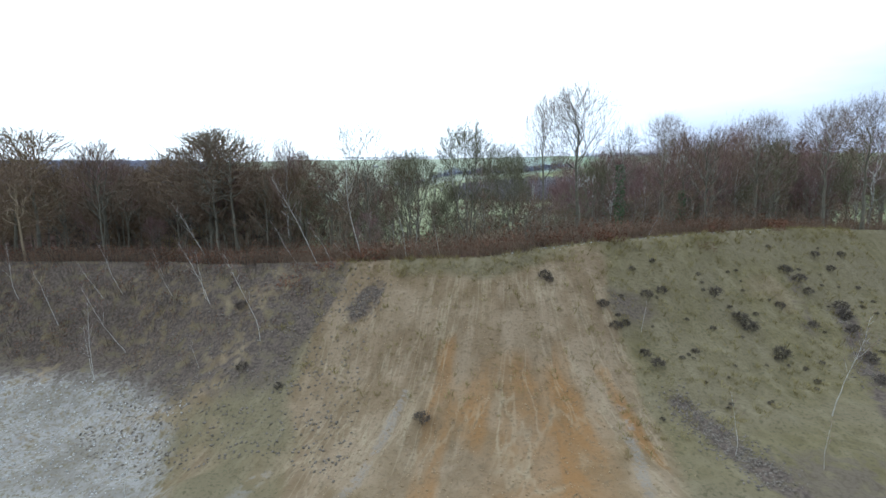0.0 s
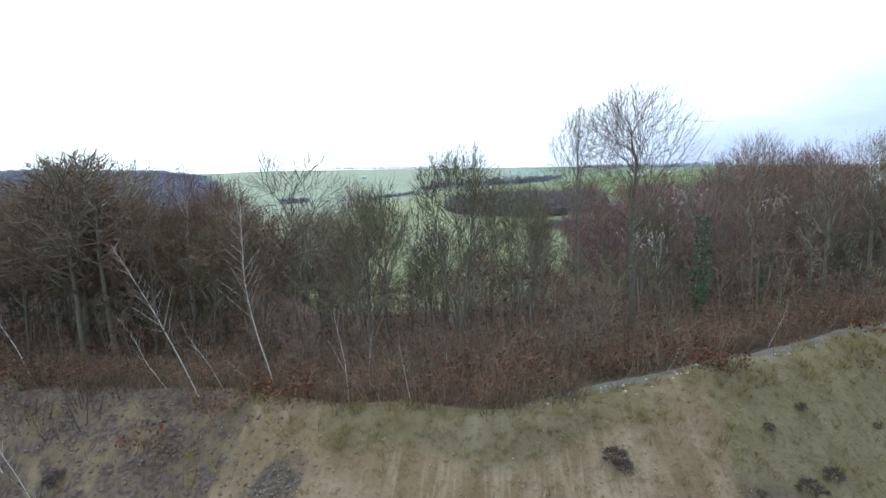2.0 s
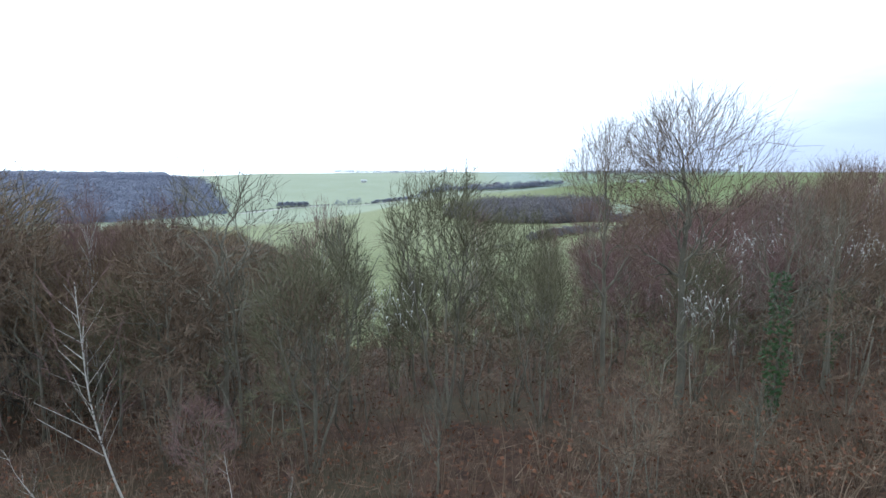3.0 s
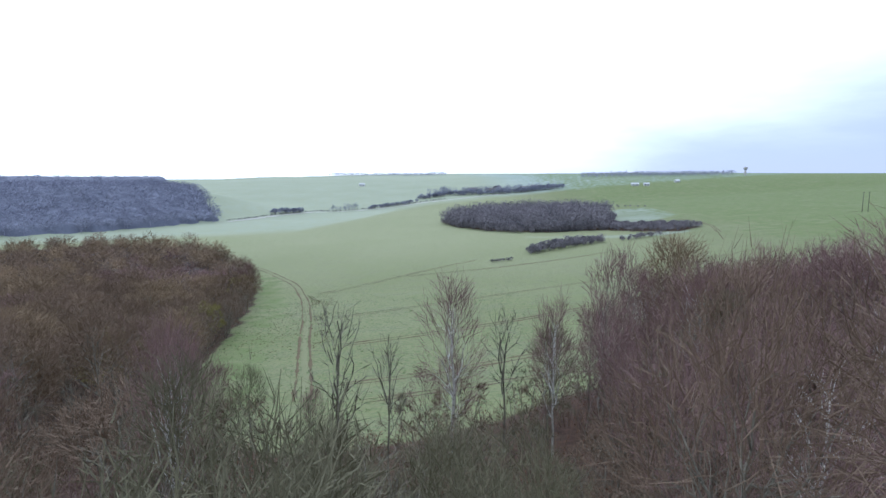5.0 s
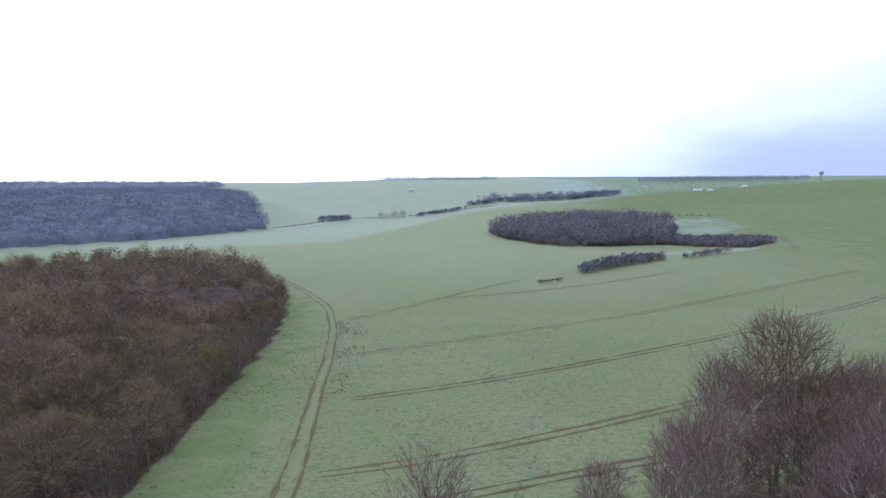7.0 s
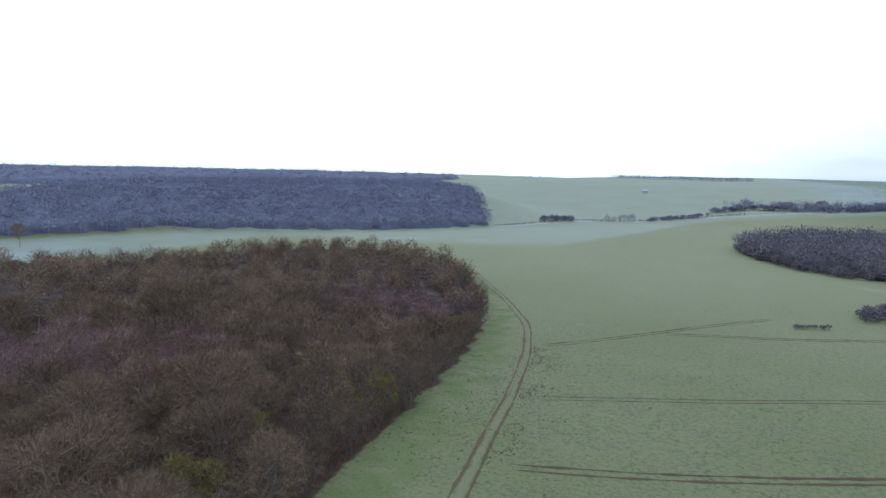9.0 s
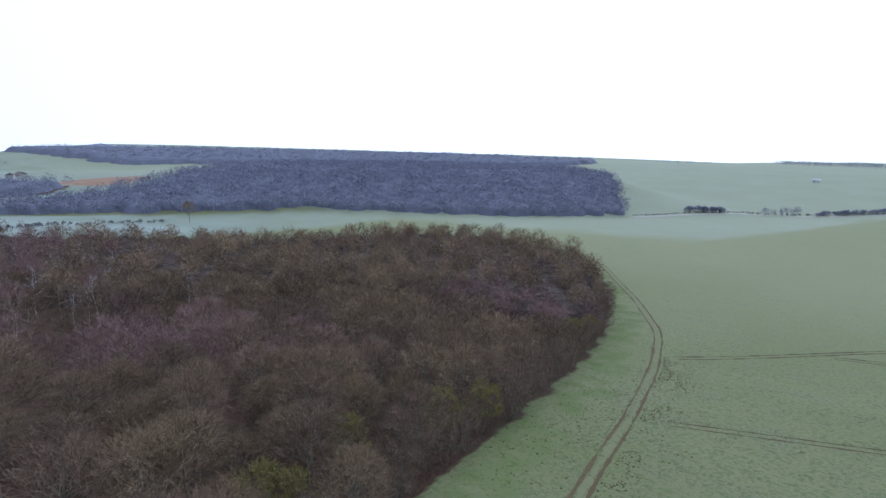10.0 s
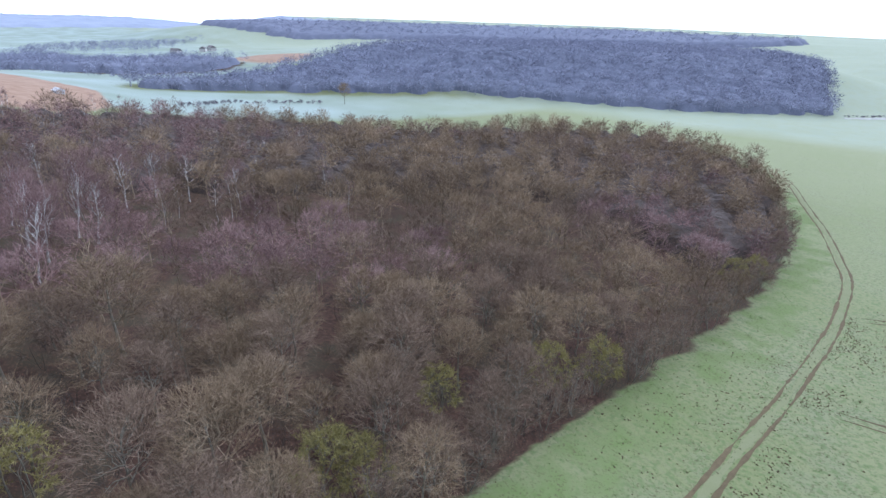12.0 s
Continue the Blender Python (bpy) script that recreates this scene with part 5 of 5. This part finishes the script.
# ---- the field ----
CROP = [clump(k, 0.16, 0.3, 5, 0.06) for k in (221, 222)]
r3 = np.random.RandomState(71)
f = np.stack([r3.uniform(-60, 30, 4500), r3.uniform(104, 230, 4500)], -1)
f = f[~inside(f[:, 0], f[:, 1], WOOD) & ~inside(f[:, 0], f[:, 1], STRIP)]
f = f[vnoise(f[:, 0] / 6, f[:, 1] / 6, 33) > -0.15]
GREEN = material("crop_leaf", (0.07, 0.115, 0.03), (0.13, 0.18, 0.06), 0.5)
litter("crop", f, CROP, 0.5, 1.3, [GREEN], "young green crop in loose tufts", "crop", 72)
f = np.stack([r3.normal(-31, 6.0, 900), r3.normal(190, 24, 900)], -1)
ty = r3.uniform(150, 232, 1500)
tx = np.interp(ty, [129, 156, 187, 219, 251], [-15.5, -22, -28.5, -36.3, -47]) + 1.8 + np.abs(r3.normal(0, 3.4, 1500))
keep = vnoise(tx / 3, ty / 7, 34) > 0.0
f = np.concatenate([f, np.stack([tx, ty], -1)[keep]])
litter("clods", f, ROCKS, 0.06, 0.22, [SOIL], "trampled brown clods beside the wheel ruts", "clods", 73)


# ---- copses, hedges and far woods ----
FAR = [dome(k, 11, 4.4, 105, 0.34) for k in (401, 402, 403, 404)]
FARTHEST = [dome(k, 11, 4.4, 44, 0.6) for k in (405, 406, 407)]
LOW = [dome(k, 4.2, 2.4, 90, 0.6) for k in (411, 412, 413)]


def row_of(line, gap, seed, side=2.0):
    p = np.array(line, float)
    s = np.concatenate([[0], np.cumsum(np.hypot(*np.diff(p, axis=0).T))])
    u = np.arange(0, s[-1], gap)
    r = np.random.RandomState(seed)
    return np.stack([np.interp(u, s, p[:, k]) + r.uniform(-side, side, len(u)) for k in (0, 1)], -1)


def far_stand(name, where, lo, hi, kinds, mats, label, seed, wide=1.0):
    return stand(name, where, lo, hi, kinds, mats, label, seed, wide)


canopy("far_wood", FAR_WOOD, 8.5, 6.5, 33, 2.8, HAZE_ROOF, "bare wood covering the hill across the valley", inset=9)
canopy("far_wood", FAR_WOOD_WEST, 9, 6.5, 43, 3.2, HAZE_ROOF, "wood at the foot of the far hill", inset=9)
canopy("far_wood", RIDGE, 16, 10, 39, 6.0, HAZE_ROOF, "wooded ridge across the skyline")
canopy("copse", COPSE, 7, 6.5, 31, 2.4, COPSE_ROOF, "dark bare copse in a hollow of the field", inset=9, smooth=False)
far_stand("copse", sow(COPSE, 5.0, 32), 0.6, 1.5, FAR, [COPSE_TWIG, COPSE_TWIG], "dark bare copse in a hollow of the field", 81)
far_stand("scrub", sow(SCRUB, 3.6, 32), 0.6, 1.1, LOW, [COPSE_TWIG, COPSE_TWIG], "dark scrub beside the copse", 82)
far_stand("far_wood", sow(FAR_WOOD, 7.8, 34), 0.75, 1.2, FAR, [HAZE_TWIG, HAZE_TWIG], "bare wood covering the hill across the valley", 83, 1.35)
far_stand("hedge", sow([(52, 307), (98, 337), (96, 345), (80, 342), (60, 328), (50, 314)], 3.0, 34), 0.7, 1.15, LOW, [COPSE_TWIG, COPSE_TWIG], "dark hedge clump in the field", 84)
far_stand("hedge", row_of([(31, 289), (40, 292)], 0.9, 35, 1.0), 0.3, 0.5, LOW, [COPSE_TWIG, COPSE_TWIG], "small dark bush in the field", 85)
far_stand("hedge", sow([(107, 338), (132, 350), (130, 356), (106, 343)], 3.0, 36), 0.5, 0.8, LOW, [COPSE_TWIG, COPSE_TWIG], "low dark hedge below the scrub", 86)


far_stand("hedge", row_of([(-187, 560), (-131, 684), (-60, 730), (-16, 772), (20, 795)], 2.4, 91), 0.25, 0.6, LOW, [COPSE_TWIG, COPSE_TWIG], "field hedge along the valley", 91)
far_stand("hedge", row_of([(-166, 630), (-146, 662)], 1.5, 92, 5), 0.5, 1.7, LOW, [COPSE_TWIG, HAZE_TWIG], "round thorn clump in the valley hedge", 92, 1.2)
far_stand("hedge", row_of([(-114, 684), (-86, 718)], 2.6, 93, 4), 0.55, 1.0, FAR, [COPSE_TWIG, HAZE_TWIG], "clump of bare trees in the valley hedge", 107, 0.8)
far_stand("hedge", row_of([(-75, 716), (-50, 742), (-20, 772)], 2.0, 94, 4), 0.8, 1.4, LOW, [COPSE_TWIG, HAZE_TWIG], "scrub in the valley hedge", 108, 1.1)
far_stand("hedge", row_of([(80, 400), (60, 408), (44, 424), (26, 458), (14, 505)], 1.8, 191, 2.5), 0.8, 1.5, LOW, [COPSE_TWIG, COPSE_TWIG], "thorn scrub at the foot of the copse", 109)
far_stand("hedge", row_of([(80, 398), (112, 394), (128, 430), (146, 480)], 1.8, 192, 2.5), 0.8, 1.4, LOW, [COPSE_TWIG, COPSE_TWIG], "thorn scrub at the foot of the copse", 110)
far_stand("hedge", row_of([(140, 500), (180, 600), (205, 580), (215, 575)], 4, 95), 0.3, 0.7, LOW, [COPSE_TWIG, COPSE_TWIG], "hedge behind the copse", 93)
far_stand("hedge", np.concatenate([row_of([(5, 862), (60, 846), (120, 834), (185, 834)], 2.0, 96, 12)]), 0.7, 1.15, FAR, [COPSE_TWIG, HAZE_TWIG], "trees round the hamlet", 94)
far_stand("hedge", row_of([(-12, 808), (20, 838), (70, 828), (120, 822), (190, 850)], 1.8, 196, 6), 1.0, 2.0, LOW, [COPSE_TWIG, HAZE_TWIG], "garden scrub round the hamlet", 111, 1.2)
far_stand("far_wood", sow([(260, 1000), (480, 930), (520, 980), (420, 1080), (280, 1080)], 9, 37), 0.5, 0.9, FARTHEST, [HAZE_TWIG, HAZE_TWIG], "wood on the far plateau", 95, 1.2)
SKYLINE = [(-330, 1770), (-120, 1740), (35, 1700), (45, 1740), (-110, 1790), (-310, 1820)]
far_stand("far_wood", sow(SKYLINE, 11, 38), 0.9, 1.3, FARTHEST, [HAZE_TWIG, HAZE_TWIG], "wood on the far skyline", 96, 1.3)
far_stand("far_wood", row_of([(-490, 1420), (-380, 1400)], 9, 97, 10), 0.5, 0.8, FARTHEST, [HAZE_TWIG, HAZE_TWIG], "trees on the far skyline", 97)
far_stand("far_wood", sow(RIDGE, 20, 40), 1.0, 1.5, FARTHEST, [HAZE_TWIG, HAZE_TWIG], "wooded ridge across the skyline", 98, 1.5)
far_stand("far_wood", sow(FAR_WOOD_WEST, 10, 44), 0.8, 1.1, FAR, [HAZE_TWIG, HAZE_TWIG], "wood at the foot of the far hill", 102, 1.2)
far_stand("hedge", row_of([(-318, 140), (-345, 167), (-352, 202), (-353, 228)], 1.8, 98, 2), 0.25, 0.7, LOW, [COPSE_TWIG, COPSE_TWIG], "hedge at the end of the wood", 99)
far_stand("far_wood", sow([(-800, 20), (-1000, 40), (-1100, 140), (-1180, 300), (-900, 180)], 13, 40), 0.7, 1.0, FARTHEST, [HAZE_TWIG, HAZE_TWIG], "wood in the far valley", 100, 1.2)
far_stand("hedge", row_of([(-430, 160), (-480, 110), (-520, 40), (-560, -60)], 6, 99, 4), 0.6, 1.3, LOW, [COPSE_TWIG, HAZE_TWIG], "line of trees beyond the ploughland", 101)


def distant_ridge():
    """A wooded ridge at the end of the view: a lumpy sheet of canopy over the land, tinted for haze."""
    gx, gy = np.meshgrid(np.linspace(-4500, -2350, 70), np.linspace(-1500, 1400, 110))
    z = ground_z(gx, gy) + 8 * ss(-2350, -2450, gx) + 5 * vnoise(gx / 60, gy / 40, 61) + 3 * vnoise(gx / 25, gy / 28, 62) - 2
    i = np.arange(gx.size).reshape(gx.shape)
    a, b, c, d = i[:-1, :-1].ravel(), i[:-1, 1:].ravel(), i[1:, 1:].ravel(), i[1:, :-1].ravel()
    me = mesh_of("distant_ridge", np.stack([gx, gy, z], -1).reshape(-1, 3), np.concatenate([np.stack([a, b, c], -1), np.stack([a, c, d], -1)]), [HAZE_CANOPY])
    tagged(new("distant_ridge", me), "distant wooded ridge on the skyline, coloured blue-grey for haze", "ridge", kind="structure")


# pale blue-grey is haze painted into the ridge's base colour
HAZE_CANOPY = material("haze_tinted_canopy", (0.22, 0.25, 0.32), (0.30, 0.33, 0.41), 0.01)
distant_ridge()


# ---- houses, sheds and poles far off ----
def block(name, size, mat, parent, at=(0, 0, 0), label=""):
    g = bmesh.new()
    bmesh.ops.create_cube(g, size=1, matrix=Matrix.Translation((at[0], at[1], at[2] + size[2] / 2)) @ Matrix.Diagonal((*size, 1)))
    bmesh.ops.bevel(g, geom=g.edges[:], offset=0.05, segments=1, affect="EDGES")
    me = bpy.data.meshes.new(name)
    g.to_mesh(me)
    me.materials.append(mat)
    return part(name, me, parent, label)


def gable(name, w, d, rise, base, mat, parent):
    g = bmesh.new()
    o = 0.5
    pts = [(-w / 2 - o, -d / 2 - o, base - 0.2), (-w / 2 - o, d / 2 + o, base - 0.2), (-w / 2 - o, 0, base + rise),
           (w / 2 + o, -d / 2 - o, base - 0.2), (w / 2 + o, d / 2 + o, base - 0.2), (w / 2 + o, 0, base + rise)]
    v = [g.verts.new(p) for p in pts]
    for f in ((0, 2, 1), (3, 4, 5), (0, 3, 5, 2), (1, 2, 5, 4), (0, 1, 4, 3)):
        g.faces.new([v[i] for i in f])
    bmesh.ops.recalc_face_normals(g, faces=g.faces[:])
    me = bpy.data.meshes.new(name)
    g.to_mesh(me)
    me.materials.append(mat)
    return part(name, me, parent)


PANE = material("dark_window", (0.04, 0.045, 0.05), (0.08, 0.085, 0.09), 0.5, 0.2)


def house(x, y, w, d, h, turn, walls, roof, label, name="house"):
    top = tagged(new(name), label, "house" if name == "house" else "shed", "far buildings")
    top.matrix_basis = pose(x, y, float(ground_z(x, y)) - 0.3, 0, 0, turn)
    wall = block("wall", (w, d, h), walls, top)
    ridge = gable("roof", w, d, d * 0.32, h, roof, top)
    if name == "house":
        block("chimney", (0.7, 0.9, 1.6), CONCRETE, ridge, (w * 0.3, 0, h + d * 0.22))
    for k in range(max(2, int(w // 4))):
        block("window", (1.1, 0.08, 1.2), PANE, wall, (-w / 2 + (k + 0.5) * w / max(2, int(w // 4)), -d / 2 - 0.03, h * 0.45))
    return top


for x, y, w, d, h, turn in ((62, 858, 14, 8, 5, 10), (86, 846, 11, 7, 4.5, -25), (99, 862, 15, 9, 5, 62), (134, 838, 11, 8, 4.5, 40), (152, 846, 13, 8, 5, -15)):
    house(x, y, w, d, h, turn, PLASTER, ROOF, "pale rendered farmhouse with dark tiled roof")
for x, y, w, turn in ((292, 832, 10, -10), (306, 826, 7, -10), (360, 850, 6, 8)):
    house(x, y, w, 6, 2.4, turn, SHED, SHED, "long white sheet-metal farm shed", "farm_shed")
for x, y, w, turn in ((-830, 205, 14, 30), (-900, 262, 16, 10), (-870, 245, 12, -20)):
    house(x, y, w, 8, 5, turn, PLASTER, ROOF, "pale farmhouse on the far hillside")
house(-316, 88, 5, 3.4, 1.9, 20, SHED, SHED, "small white shed by the ploughland", "farm_shed")
house(-120, 1010, 9, 6, 3.2, 12, SHED, SHED, "small white barn on the far slope", "farm_shed")


def mast(x, y, tall, name="power_pole"):
    g = Geo()
    g.tube([Vector((0, 0, -0.5)), Vector((0, 0, tall * 0.5)), Vector((0, 0, tall))], [0.22, 0.18, 0.14], 8)
    top = tagged(new(name), "dark timber power pole in the green field", "pole", "power poles")
    top.matrix_basis = pose(x, y, float(ground_z(x, y)))
    part("shaft", g.mesh("shaft", [TIMBER]), top)
    arm = block("crossarm", (1.8, 0.16, 0.16), TIMBER, top, (0, 0, tall - 0.6))
    for k in (-0.7, 0, 0.7):
        block("insulator", (0.14, 0.14, 0.3), CONCRETE, arm, (k, 0, tall - 0.42))


mast(300, 420, 14)
mast(304.5, 420.5, 14)
mast(130, 520, 12)


def water_tower(x, y):
    top = tagged(new("water_tower"), "concrete water tower on the far plateau", "tower")
    top.matrix_basis = pose(x, y, float(ground_z(x, y)))
    g = Geo()
    g.tube([Vector((0, 0, -1)), Vector((0, 0, 9))], [1.6, 1.4], 12)
    part("shaft", g.mesh("shaft", [CONCRETE]), top)
    g = Geo()
    g.tube([Vector((0, 0, 8.9)), Vector((0, 0, 10)), Vector((0, 0, 13)), Vector((0, 0, 13.8))], [1.5, 3.0, 3.0, 0.6], 14)
    part("tank", g.mesh("tank", [CONCRETE]), top)


water_tower(505, 930)


# ---- bracken, seed heads ----
BRACKEN = [clump(k, 0.9, 0.8, 5, 0.03, 90, 0.08) for k in (231, 232)]
spots = np.array([(2.8, 43.0), (4.4, 41.6), (12.4, 41.6), (29.5, 49.5), (-7.7, 41.5), (8.4, 41.4), (31, 50.5), (-19, 46), (-11, 42), (-24, 48), (-5.5, 41.6), (22, 45.5)])
r4 = np.random.RandomState(75)
spots = np.concatenate([spots + r4.normal(0, 0.8, spots.shape) for _ in range(4)])
litter("bracken", spots, BRACKEN, 0.7, 1.3, [BROWN_TWIG, DEAD_LEAF], "rust-red dead bracken at the pit edge", "bracken", 76)
FLUFF = material("seed_fluff", (0.45, 0.44, 0.40), (0.70, 0.69, 0.66), 1.0)


def seed_heads(x, y, z, seed):
    """Pale seed heads of a climber, hung over the twigs of a tree."""
    g, r = Geo(), random.Random(seed)
    for _ in range(70):
        p = Vector((x + r.gauss(0, 0.8), y + r.gauss(0, 0.5), z + r.gauss(0, 0.5)))
        g.leaf(p, 0.06, r)
        g.sliver(p, p + Vector((r.gauss(0, 0.2), r.gauss(0, 0.2), -0.5)), 0.02, r)
    tagged(new("seed_heads", g.mesh("seed_heads", [FLUFF])), "pale fluffy seed heads of a climbing plant", "climber", "seed heads", "stuff")


for k, (x, y, z) in enumerate(((-0.2, 50, 18.7), (12.8, 50, 18.6), (29.5, 56, 24.0), (31.0, 56, 22.0), (15.6, 52, 21.0), (22.5, 54, 20.5))):
    seed_heads(x, y, z, k)

r5 = np.random.RandomState(77)
heap = np.stack([r5.normal(134, 9, 160), r5.normal(418, 7, 160)], -1)
litter("chalk_heaps", heap, ROCKS, 0.5, 1.6, [CHALK], "pale chalk heaps beside the copse", "stones", 78)

# parent trees that no place called for
for sort in STOCK:
    for ob in STOCK[sort]:
        if ob not in USED:
            for child in list(ob.children):
                bpy.data.objects.remove(child)
            bpy.data.objects.remove(ob)
